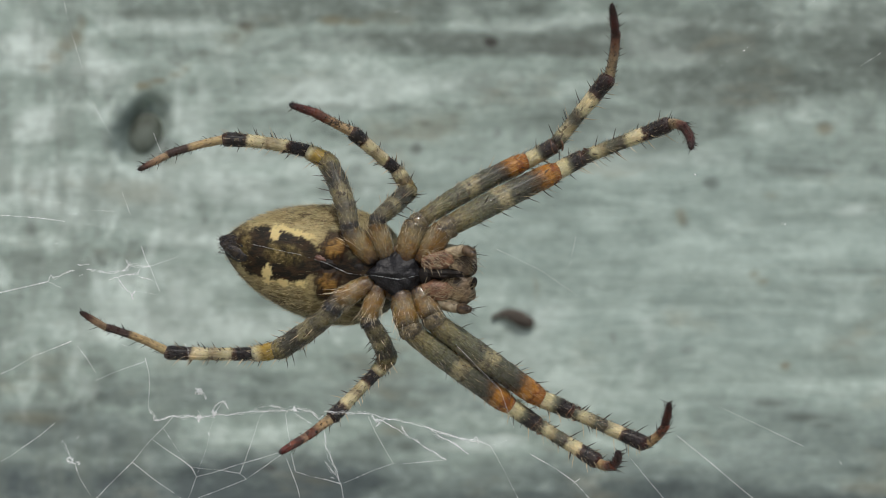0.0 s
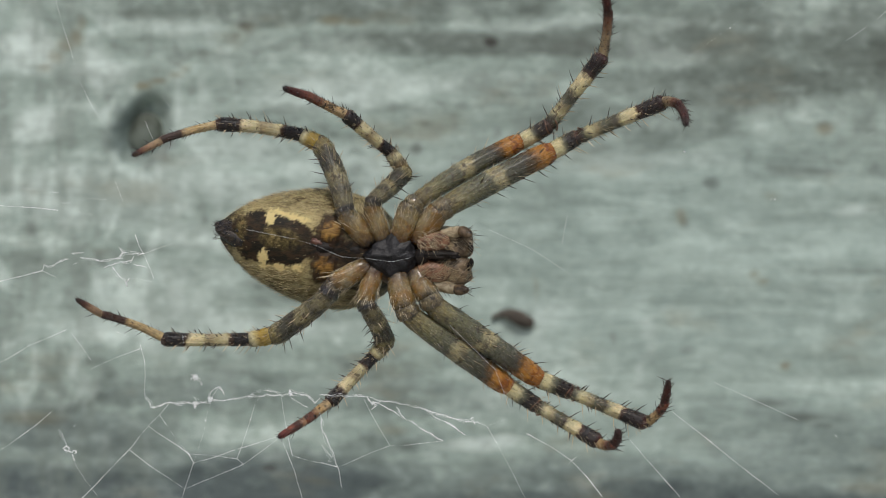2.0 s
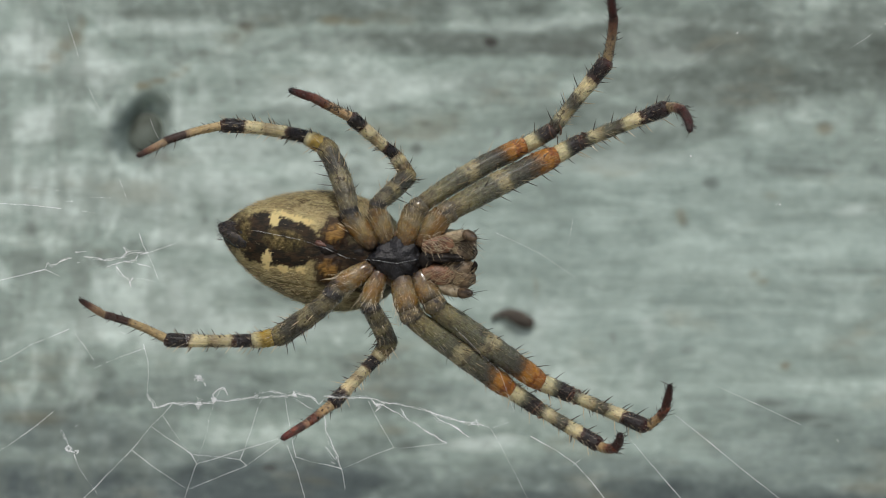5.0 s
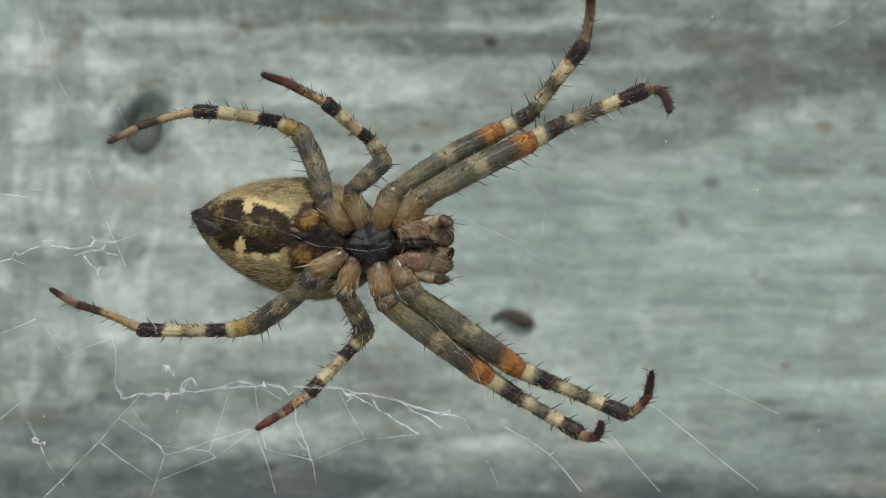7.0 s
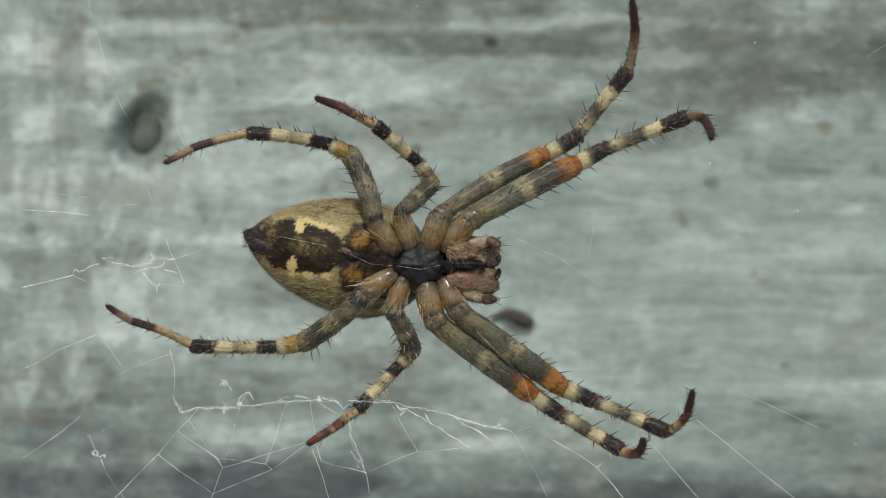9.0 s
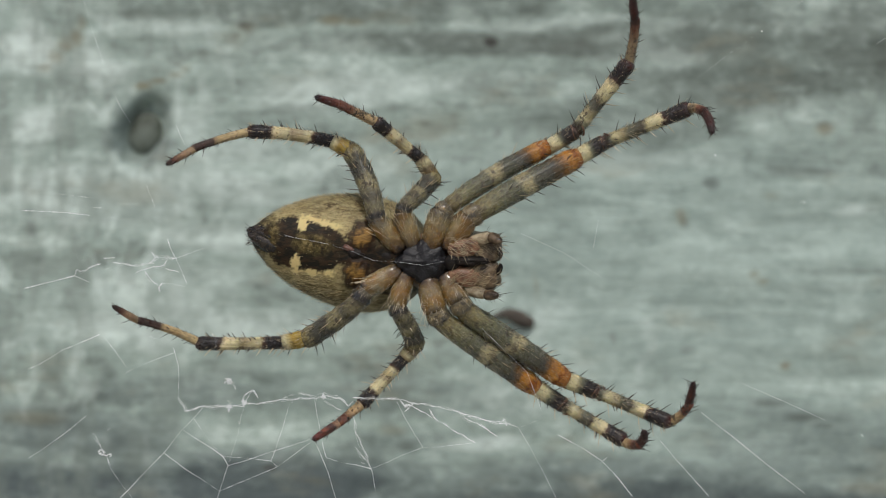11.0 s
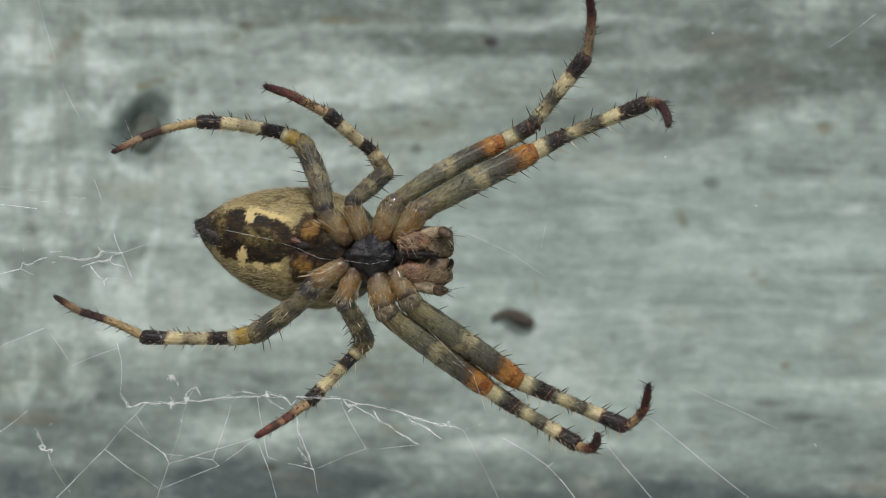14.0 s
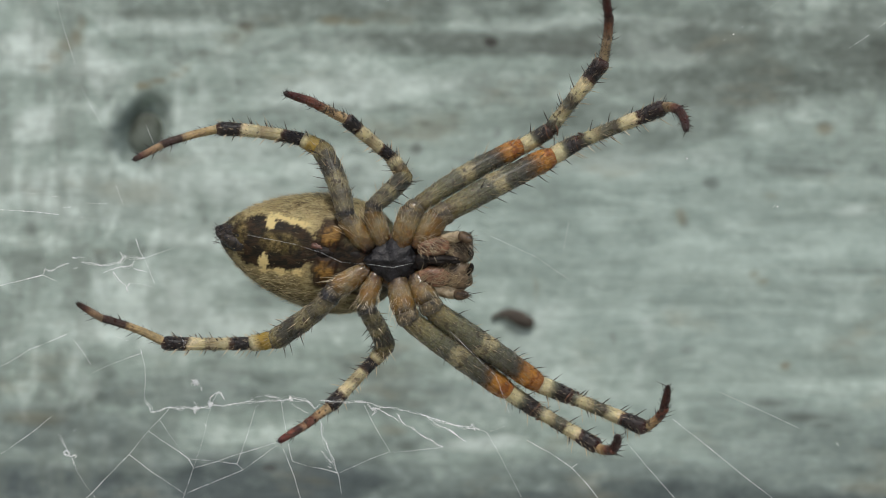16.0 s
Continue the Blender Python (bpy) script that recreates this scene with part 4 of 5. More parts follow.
# ---- the web ----
def strand(points, r, parent, seed, name="thread", wobble=0.012, crinkle=0.005, patchy=0.8):
    """One silk thread through the given places (mm), beaded, thicker and thinner along its way to imitate glints."""
    rng = random.Random(seed)
    pts = [Vector(p) for p in points]
    path, radii = [], []
    shift = rng.uniform(0, 50)
    for a, b in zip(pts, pts[1:]):
        n = max(3, int((b - a).length / 0.09))
        for i in range(n):
            path.append(a.lerp(b, i / n))
    path.append(pts[-1])
    out = []
    for i, p in enumerate(path):
        j = Vector((noise.noise(Vector((shift, i * 0.17, 0))), noise.noise(Vector((shift, i * 0.17, 9))), noise.noise(Vector((shift, i * 0.17, 20))))) * wobble
        j += Vector((noise.noise(Vector((shift, i * 0.83, 3))), noise.noise(Vector((shift, i * 0.83, 7))), noise.noise(Vector((shift, i * 0.83, 14))))) * crinkle
        if i in (0, len(path) - 1):
            j = Vector((0, 0, 0))
        out.append((p + j) * MM)
        # thickness swells and fades like stretches of silk that catch the light
        k = 0.8 + patchy * 1.5 * noise.noise(Vector((shift, i * 0.06, 40))) + patchy * 1.1 * noise.noise(Vector((shift, i * 0.47, 60)))
        if noise.noise(Vector((shift, i * 0.7, 80))) > 0.42:
            k += 0.8
        radii.append(max(0.07, k) * r * 0.64 * MM)
    v, f, _ = tube(out, radii, 5)
    if crinkle > 0.03:
        # loose fibres that leave the thread and join it again
        for n in range(3):
            lift = rng.uniform(0.05, 0.14)
            loose = []
            for i, p in enumerate(out):
                k = abs(math.sin(math.pi * i / max(1, len(out) - 1))) ** 0.5
                loose.append(p + Vector((noise.noise(Vector((shift + n * 9, i * 0.11, 1))), 0.5 * noise.noise(Vector((shift + n * 9, i * 0.11, 5))), noise.noise(Vector((shift + n * 9, i * 0.11, 9))))) * (lift * k * 1.6 * MM))
            v2, f2, _ = tube(loose, [q * 0.55 for q in radii], 4)
            base = len(v)
            v, f = v + v2, f + [tuple(j + base for j in q) for q in f2]
    return mesh_object(name, v, f, M_SILK, parent)


def tuft(x, y, z, size, parent, seed, name="silk_tuft"):
    """A crumpled scrap of silk: one thread wound about itself."""
    rng = random.Random(seed)
    pts, p, d = [], Vector((0, 0, 0)), Vector((1, 0, 0))
    for _ in range(90):
        d = (d + Vector((rng.gauss(0, 0.9), rng.gauss(0, 0.6), rng.gauss(0, 0.9))) - p * (1.3 / size)).normalized()
        p = p + d * size * 0.13
        pts.append((x + p.x, y + p.y * 0.6, z + p.z))
    return strand(pts, 0.018, parent, seed, name, 0.02, 0.02, 0.5)


web = new("orb_web")
web.location = HOME
tagged(web, "torn white silk orb web with tangled threads holding the spider", "spider web")
stays = new("anchor_threads")
stays.location = HOME
tagged(stays, "long thin silk anchor threads stretching away from the web", "spider web")

strand([(-11.30, -1.50, -6.87), (-10.83, -1.50, -6.82), (-10.38, -1.50, -6.67), (-9.20, -1.50, -6.73), (-8.46, -1.50, -6.71)], 0.0185, web, 301, wobble=0.055, crinkle=0.06)
strand([(-10.38, -1.50, -6.67), (-9.20, -1.50, -6.65), (-8.14, -1.50, -6.58), (-7.22, -1.50, -6.51), (-6.44, -1.50, -6.41), (-5.78, -1.50, -6.37), (-5.12, -1.50, -6.37), (-4.65, -1.50, -6.35)], 0.0170, web, 302, wobble=0.055, crinkle=0.06)
strand([(-6.70, -1.50, -6.46), (-6.38, -1.50, -6.23), (-5.78, -1.50, -6.13), (-5.46, -1.50, -6.24), (-5.12, -1.50, -6.40), (-4.73, -1.50, -6.24), (-4.33, -1.50, -6.33), (-3.94, -1.50, -6.41), (-3.68, -1.50, -6.62)], 0.0162, web, 303, wobble=0.055, crinkle=0.06)
strand([(-4.81, -1.50, -6.45), (-4.60, -1.50, -6.69), (-4.26, -1.50, -6.83), (-3.95, -1.50, -6.96)], 0.0147, web, 304, wobble=0.055, crinkle=0.06)
strand([(-4.33, -1.50, -6.35), (-3.94, -1.50, -6.46), (-3.65, -1.50, -6.73), (-3.39, -1.50, -6.57)], 0.0132, web, 305, wobble=0.055, crinkle=0.06)
strand([(-3.39, -1.50, -6.39), (-2.50, -1.50, -6.45), (-1.84, -1.50, -6.48), (-1.18, -1.50, -6.51)], 0.0178, web, 306, wobble=0.055, crinkle=0.06)
strand([(-1.18, -1.50, -6.51), (-0.71, -1.50, -6.67), (-0.14, -1.50, -6.76), (0.70, -1.50, -6.95), (1.57, -1.50, -7.17), (2.17, -1.50, -7.38), (2.75, -1.50, -7.55)], 0.0201, web, 307, wobble=0.055, crinkle=0.06)
strand([(-1.18, -1.50, -6.51), (-1.03, -1.50, -6.75), (-0.85, -1.50, -6.86), (-0.56, -1.50, -6.73)], 0.0155, web, 308, wobble=0.055, crinkle=0.06)
strand([(-0.98, -1.50, -7.12), (-0.85, -1.50, -7.04), (-0.72, -1.50, -6.91)], 0.0201, web, 309, wobble=0.055, crinkle=0.06)
strand([(-0.82, -1.50, -6.75), (-0.14, -1.50, -7.15), (0.38, -1.50, -7.42), (0.91, -1.50, -7.74), (1.48, -1.50, -8.14), (2.32, -1.50, -8.62)], 0.0178, web, 310, wobble=0.055, crinkle=0.06)
strand([(0.18, -1.50, -7.00), (0.31, -1.50, -7.24), (0.44, -1.50, -7.45)], 0.0139, web, 311, wobble=0.055, crinkle=0.06)
strand([(1.59, -1.50, -7.19), (2.01, -1.50, -7.54), (2.48, -1.50, -7.75), (2.90, -1.50, -8.05), (3.37, -1.50, -8.34)], 0.0147, web, 312, wobble=0.055, crinkle=0.06)
strand([(1.96, -1.50, -7.38), (2.75, -1.50, -7.55), (3.32, -1.50, -7.71), (3.93, -1.50, -7.79), (4.37, -1.50, -7.96)], 0.0170, web, 313, wobble=0.055, crinkle=0.06)
strand([(3.58, -1.50, -7.66), (3.72, -1.50, -7.53), (3.82, -1.50, -7.87)], 0.0124, web, 314, wobble=0.055, crinkle=0.06)
strand([(4.37, -1.50, -7.96), (4.96, -1.50, -9.01), (5.48, -1.50, -10.04), (6.12, -1.50, -11.36)], 0.0072, web, 315)
strand([(4.37, -1.50, -7.96), (5.19, -1.50, -7.67)], 0.0097, web, 316)
strand([(2.32, -1.50, -8.62), (1.16, -1.50, -8.74), (0.24, -1.50, -8.84), (-0.15, -1.50, -8.81)], 0.0108, web, 317)
strand([(-0.15, -1.50, -8.81), (-1.08, -1.50, -9.14), (-2.00, -1.50, -9.55), (-2.58, -1.50, -9.78)], 0.0108, web, 318)
strand([(-1.32, -1.50, -6.64), (-0.98, -1.50, -7.36), (-0.54, -1.50, -8.15), (-0.15, -1.50, -8.81)], 0.0108, web, 319)
strand([(-14.89, -1.50, -11.43), (-14.01, -1.50, -10.57), (-13.16, -1.50, -9.69), (-12.29, -1.50, -8.83)], 0.0178, web, 320)
strand([(-12.29, -1.50, -8.83), (-11.81, -1.50, -8.25), (-11.39, -1.50, -7.73), (-10.83, -1.50, -7.19), (-10.38, -1.50, -6.67)], 0.0146, web, 321)
strand([(-12.29, -1.50, -8.83), (-11.32, -1.50, -9.60), (-10.41, -1.50, -10.21), (-9.73, -1.50, -10.69)], 0.0178, web, 322)
strand([(-11.39, -1.50, -7.73), (-10.79, -1.50, -8.18), (-9.92, -1.50, -8.74), (-9.51, -1.50, -9.06), (-9.30, -1.50, -9.49)], 0.0167, web, 323)
strand([(-10.83, -1.50, -7.27), (-10.39, -1.50, -7.95), (-9.92, -1.50, -8.61), (-9.48, -1.50, -9.06)], 0.0124, web, 324)
strand([(-9.30, -1.50, -9.49), (-9.52, -1.50, -10.09), (-9.73, -1.50, -10.69)], 0.0092, web, 325)
strand([(-9.73, -1.50, -10.69), (-9.95, -1.50, -11.34)], 0.0092, web, 326)
strand([(-9.48, -1.50, -9.06), (-8.82, -1.50, -9.12), (-8.17, -1.50, -9.18), (-7.28, -1.50, -9.32)], 0.0162, web, 327)
strand([(-9.30, -1.50, -9.49), (-8.69, -1.50, -9.33), (-8.17, -1.50, -9.18), (-7.51, -1.50, -8.95), (-6.72, -1.50, -8.72), (-5.46, -1.50, -8.34)], 0.0151, web, 328)
strand([(-7.28, -1.50, -9.32), (-6.99, -1.50, -9.59)], 0.0151, web, 329)
strand([(-7.28, -1.50, -9.32), (-7.03, -1.50, -8.67), (-6.71, -1.50, -7.78), (-6.39, -1.50, -6.70), (-6.12, -1.50, -6.42)], 0.0086, web, 330)
strand([(-9.73, -1.50, -10.69), (-8.84, -1.50, -10.33), (-7.91, -1.50, -9.97), (-6.99, -1.50, -9.59)], 0.0135, web, 331)
strand([(-6.99, -1.50, -9.59), (-6.33, -1.50, -9.12), (-5.40, -1.50, -8.44)], 0.0086, web, 332)
strand([(-4.88, -1.50, -8.37), (-4.80, -1.50, -8.82), (-4.70, -1.50, -9.21)], 0.0130, web, 333)
strand([(-4.70, -1.50, -9.21), (-3.97, -1.50, -9.45), (-3.31, -1.50, -9.57), (-2.58, -1.50, -9.78)], 0.0157, web, 334)
strand([(-3.42, -1.50, -7.25), (-3.27, -1.50, -7.99), (-3.04, -1.50, -8.65), (-2.78, -1.50, -9.18), (-2.58, -1.50, -9.78)], 0.0116, web, 335, wobble=0.055, crinkle=0.06)
strand([(-3.33, -1.50, -8.75), (-3.12, -1.50, -9.02), (-2.92, -1.50, -9.31), (-2.84, -1.50, -9.18)], 0.0116, web, 336, wobble=0.055, crinkle=0.06)
strand([(-3.05, -1.50, -9.46), (-2.89, -1.50, -9.52)], 0.0124, web, 337, wobble=0.055, crinkle=0.06)
strand([(-2.58, -1.50, -9.78), (-2.48, -1.50, -10.36), (-2.38, -1.50, -10.94)], 0.0108, web, 338)
strand([(-5.20, -1.50, -6.42), (-5.10, -1.50, -7.05), (-4.95, -1.50, -7.98)], 0.0092, web, 339)
strand([(-5.12, -1.50, -8.63), (-4.89, -1.50, -9.21), (-4.63, -1.50, -9.87), (-4.48, -1.50, -10.45), (-4.25, -1.50, -11.26)], 0.0135, web, 340)
strand([(-8.46, -1.50, -6.71), (-8.65, -1.50, -7.21), (-8.81, -1.50, -8.07), (-9.14, -1.50, -8.99), (-9.30, -1.50, -9.49)], 0.0059, web, 341)
strand([(-8.76, -1.50, -7.42), (-8.73, -1.50, -7.57)], 0.0151, web, 342)
strand([(-8.51, -1.50, -6.73), (-8.54, -1.50, -6.47), (-8.43, -1.50, -6.26), (-8.30, -1.50, -6.03), (-8.11, -1.50, -5.92), (-7.96, -1.50, -6.03), (-7.83, -1.50, -6.32)], 0.0209, web, 343, wobble=0.055, crinkle=0.06)
strand([(-8.59, -1.50, -6.52), (-8.46, -1.50, -6.45), (-8.51, -1.50, -6.66)], 0.0232, web, 344, wobble=0.055, crinkle=0.06)
strand([(-9.30, -1.50, -6.81), (-9.17, -1.50, -6.60), (-9.01, -1.50, -6.76), (-9.25, -1.50, -6.91), (-9.33, -1.50, -6.67)], 0.0170, web, 345, wobble=0.055, crinkle=0.06)
strand([(-9.25, -1.50, -6.39), (-9.14, -1.50, -6.52), (-9.06, -1.50, -6.68)], 0.0077, web, 346, wobble=0.055, crinkle=0.06)
tuft(-9.211, -1.500, -5.494, 0.40, web, 446)
tuft(-9.170, -1.500, -6.729, 0.28, web, 447)
tuft(-8.485, -1.500, -6.525, 0.20, web, 448)
tuft(-4.728, -1.500, -6.323, 0.25, web, 449)
tuft(-0.872, -1.500, -6.778, 0.24, web, 450)
strand([(-9.37, -1.50, -5.36), (-9.05, -1.50, -5.47), (-8.95, -1.50, -5.73), (-8.87, -1.50, -5.89)], 0.0139, web, 347, wobble=0.055, crinkle=0.06)
strand([(-11.72, -1.50, -3.92), (-11.62, -1.50, -4.34), (-11.52, -1.50, -4.71)], 0.0151, web, 348)
strand([(-11.52, -1.50, -4.71), (-11.50, -1.50, -5.42), (-11.56, -1.50, -6.21)], 0.0081, web, 349)
strand([(-11.56, -1.50, -6.21), (-11.45, -1.50, -6.45), (-11.27, -1.50, -6.60), (-11.22, -1.50, -6.89), (-11.04, -1.50, -6.84)], 0.0100, web, 350, wobble=0.055, crinkle=0.06)
strand([(-13.99, -1.50, -5.03), (-13.38, -1.50, -4.75), (-12.59, -1.50, -4.44), (-11.72, -1.50, -4.13)], 0.0130, web, 351)
strand([(-14.87, -1.50, -3.42), (-14.42, -1.50, -4.00), (-13.98, -1.50, -4.69)], 0.0065, web, 352)
strand([(-12.82, -1.50, -3.33), (-12.14, -1.50, -3.60)], 0.0097, web, 353)
strand([(-18.50, -1.50, -4.78), (-17.84, -1.50, -4.50), (-16.87, -1.50, -3.90), (-16.26, -1.50, -3.67), (-15.81, -1.50, -3.49), (-15.15, -1.50, -3.21)], 0.0157, web, 354)
strand([(-18.59, -1.50, -8.95), (-17.88, -1.50, -8.51), (-17.17, -1.50, -8.02), (-16.69, -1.50, -7.68), (-15.90, -1.50, -7.04)], 0.0157, web, 355)
strand([(-15.56, -1.50, -7.85), (-15.43, -1.50, -7.93), (-15.30, -1.50, -8.27), (-15.17, -1.50, -8.59)], 0.0093, web, 356, wobble=0.055, crinkle=0.06)
strand([(-15.39, -1.50, -8.72), (-15.20, -1.50, -8.64), (-15.02, -1.50, -8.72), (-15.18, -1.50, -8.83), (-15.33, -1.50, -8.75)], 0.0232, web, 357, wobble=0.055, crinkle=0.06)
strand([(-15.17, -1.50, -8.56), (-15.31, -1.50, -8.70), (-15.15, -1.50, -8.85), (-14.92, -1.50, -8.91), (-14.76, -1.50, -8.81), (-14.84, -1.50, -8.99)], 0.0193, web, 358, wobble=0.055, crinkle=0.06)
strand([(-14.94, -1.50, -8.99), (-14.84, -1.50, -9.28), (-14.74, -1.50, -9.59)], 0.0185, web, 359, wobble=0.055, crinkle=0.06)
strand([(-14.74, -1.50, -9.59), (-14.35, -1.50, -10.20), (-13.83, -1.50, -10.91)], 0.0076, web, 360)
strand([(-14.90, -1.50, -7.75), (-14.75, -1.50, -7.62)], 0.0108, web, 361)
strand([(-15.53, -1.50, 12.61), (-15.15, -1.50, 11.08), (-14.74, -1.50, 9.76), (-14.36, -1.50, 8.34), (-13.82, -1.50, 7.21), (-13.15, -1.50, 6.12)], 0.0048, web, 365, patchy=1.2)
strand([(-11.34, -1.50, 6.47), (-11.18, -1.50, 6.05), (-10.97, -1.50, 5.57)], 0.0075, web, 366)
strand([(-10.62, -1.50, 7.75), (-10.40, -1.50, 7.40), (-10.18, -1.50, 7.12)], 0.0060, web, 367)
strand([(-12.78, -1.50, 3.70), (-12.55, -1.50, 3.07), (-12.42, -1.50, 2.70)], 0.0086, web, 363)
strand([(-11.88, -1.50, 1.20), (-11.70, -1.50, 0.62), (-11.50, -1.50, 0.28), (-11.26, -1.50, -0.30), (-11.03, -1.50, -0.88)], 0.0119, web, 364)
strand([(-11.50, -1.50, 0.28), (-10.84, -1.50, 0.53), (-10.18, -1.50, 0.74)], 0.0086, web, 365)
strand([(6.23, -1.50, -8.34), (7.33, -1.50, -8.95), (8.29, -1.50, -9.62)], 0.0204, stays, 366)
strand([(8.29, -1.50, -9.62), (8.97, -1.50, -10.36), (9.70, -1.50, -11.31)], 0.0357, stays, 367)
strand([(8.19, -1.50, -9.72), (8.53, -1.50, -9.46)], 0.0130, stays, 368)
strand([(10.70, -1.50, -8.28), (11.92, -1.50, -9.76), (13.32, -1.50, -11.37)], 0.0157, stays, 369)
strand([(12.99, -1.50, -7.40), (14.55, -1.50, -8.63), (16.12, -1.50, -9.95), (17.89, -1.50, -11.34)], 0.0162, stays, 370)
strand([(14.97, -1.50, -6.06), (17.06, -1.50, -7.02), (18.89, -1.50, -7.88)], 0.0081, stays, 371)
strand([(20.59, -1.50, -8.58), (20.70, -1.50, -8.71)], 0.0151, stays, 372)
strand([(-18.57, -1.50, -1.00), (-17.68, -1.50, -0.79), (-16.94, -1.50, -0.62), (-16.23, -1.50, -0.44)], 0.0263, web, 500)
strand([(-16.23, -1.50, -0.44), (-16.04, -1.50, -0.15), (-15.94, -1.50, -0.26), (-15.57, -1.50, -0.10), (-14.99, -1.50, 0.10)], 0.0167, web, 501, wobble=0.05, crinkle=0.05)
strand([(-16.23, -1.50, -0.44), (-15.89, -1.50, -0.60), (-15.58, -1.50, -0.74)], 0.0101, web, 502)
strand([(-14.86, -1.50, 0.36), (-14.57, -1.50, 0.38), (-14.31, -1.50, 0.38)], 0.0130, web, 503, wobble=0.05, crinkle=0.05)
strand([(-14.44, -1.50, 0.15), (-13.91, -1.50, 0.12), (-13.57, -1.50, -0.02), (-13.15, -1.50, -0.05), (-12.78, -1.50, 0.08), (-12.47, -1.50, 0.08)], 0.0167, web, 504, wobble=0.05, crinkle=0.05)
strand([(-12.78, -1.50, 0.08), (-12.57, -1.50, 0.29), (-12.31, -1.50, 0.36), (-12.05, -1.50, 0.34), (-11.68, -1.50, 0.25), (-11.44, -1.50, 0.30)], 0.0145, web, 505, wobble=0.05, crinkle=0.05)
strand([(-13.39, -1.50, -0.36), (-13.16, -1.50, -0.23), (-12.92, -1.50, -0.21), (-12.55, -1.50, -0.11), (-12.10, -1.50, -0.01), (-11.94, -1.50, 0.18)], 0.0152, web, 506, wobble=0.05, crinkle=0.05)
strand([(-12.97, -1.50, -0.29), (-12.84, -1.50, -0.50), (-12.63, -1.50, -0.74), (-12.45, -1.50, -0.89), (-12.35, -1.50, -1.03)], 0.0232, web, 507, wobble=0.05, crinkle=0.05)
strand([(-12.35, -1.50, -1.03), (-12.27, -1.50, -1.29), (-12.32, -1.50, -1.08), (-12.19, -1.50, -0.84)], 0.0232, web, 508, wobble=0.05, crinkle=0.05)
strand([(-12.00, -1.50, -0.16), (-11.68, -1.50, -0.25), (-11.37, -1.50, -0.38)], 0.0101, web, 509, wobble=0.05, crinkle=0.05)
strand([(-12.27, -1.50, -0.87), (-11.69, -1.50, -0.90), (-11.11, -1.50, -1.04)], 0.0072, web, 510)
strand([(-12.62, -1.50, 0.58), (-12.52, -1.50, 0.34), (-12.60, -1.50, 0.16), (-12.71, -1.50, 0.03)], 0.0116, web, 511, wobble=0.05, crinkle=0.05)
strand([(-18.54, -1.50, 2.63), (-17.38, -1.50, 2.56), (-16.60, -1.50, 2.50), (-15.47, -1.50, 2.36)], 0.0203, web, 512)
strand([(-17.11, -1.50, 3.40), (-16.33, -1.50, 3.29), (-15.41, -1.50, 3.18)], 0.0060, web, 513, patchy=1.1)
strand([(-15.28, -1.50, 2.70), (-14.89, -1.50, 2.70)], 0.0090, web, 514)
strand([(-14.50, -1.50, 2.25), (-13.84, -1.50, 2.14), (-13.13, -1.50, 2.08)], 0.0065, web, 515, patchy=1.1)
strand([(-14.23, -1.50, 2.88), (-13.18, -1.50, 2.84)], 0.0040, web, 516, patchy=1.2)
strand([(-12.92, -1.50, 2.21), (-12.61, -1.50, 2.00), (-12.48, -1.50, 1.76)], 0.0050, web, 517)
strand([(-16.09, -1.50, 0.58), (-16.09, -1.50, 0.35)], 0.0060, web, 518)
strand([(-15.92, -1.50, 1.32), (-15.77, -1.50, 1.31)], 0.0070, web, 519)
strand([(-14.78, -1.50, -0.16), (-14.60, -1.50, -0.11)], 0.0080, web, 520)
strand([(-6.63, -2.00, 1.34), (-4.38, -2.20, 0.87)], 0.0071, web, 139)
strand([(-4.38, -2.20, 0.87), (-3.25, -1.60, 0.47), (-2.34, -1.30, 0.02)], 0.0107, web, 140)
strand([(-2.34, -1.30, 0.02), (-1.02, -1.20, -0.09), (0.04, -1.20, -0.25), (0.97, -1.30, -0.06)], 0.0067, web, 141)
strand([(-10.07, -0.30, -3.36), (-9.83, -0.60, -3.69), (-9.92, -0.40, -4.00)], 0.0076, web, 142, wobble=0.055, crinkle=0.06)
strand([(23.50, -1.50, 11.30), (22.77, -1.50, 10.72), (22.11, -1.50, 10.25), (21.35, -1.50, 9.76)], 0.0075, stays, 149, patchy=1.2)
strand([(20.15, -1.50, 13.43), (19.23, -1.50, 12.77), (16.98, -1.50, 11.19), (14.34, -1.50, 9.33), (12.88, -1.50, 8.28)], 0.0016, stays, 150)
strand([(4.60, -1.50, 1.19), (6.66, -1.50, 0.21), (8.38, -1.50, -0.96)], 0.0050, stays, 151)
strand([(2.70, -1.50, -3.23), (4.81, -1.50, -5.35), (5.47, -1.50, -7.20)], 0.0083, web, 152)
strand([(-0.21, -1.50, 12.11), (0.05, -1.50, 12.19)], 0.0059, web, 157)
strand([(22.40, -1.50, 5.37), (22.61, -1.50, 5.47)], 0.0069, stays, 158)
strand([(17.72, -1.50, 2.38), (17.88, -1.50, 2.54)], 0.0069, stays, 159)
tuft(13.76, -1.50, 4.71, 0.050, stays, 450, "silk_fleck")
tuft(17.95, -1.50, 2.42, 0.045, stays, 451, "silk_fleck")
tuft(15.97, -1.50, 10.44, 0.030, stays, 452, "silk_fleck")
strand([(8.25, -1.50, 1.79), (7.99, -1.50, 0.47)], 0.0059, web, 160)


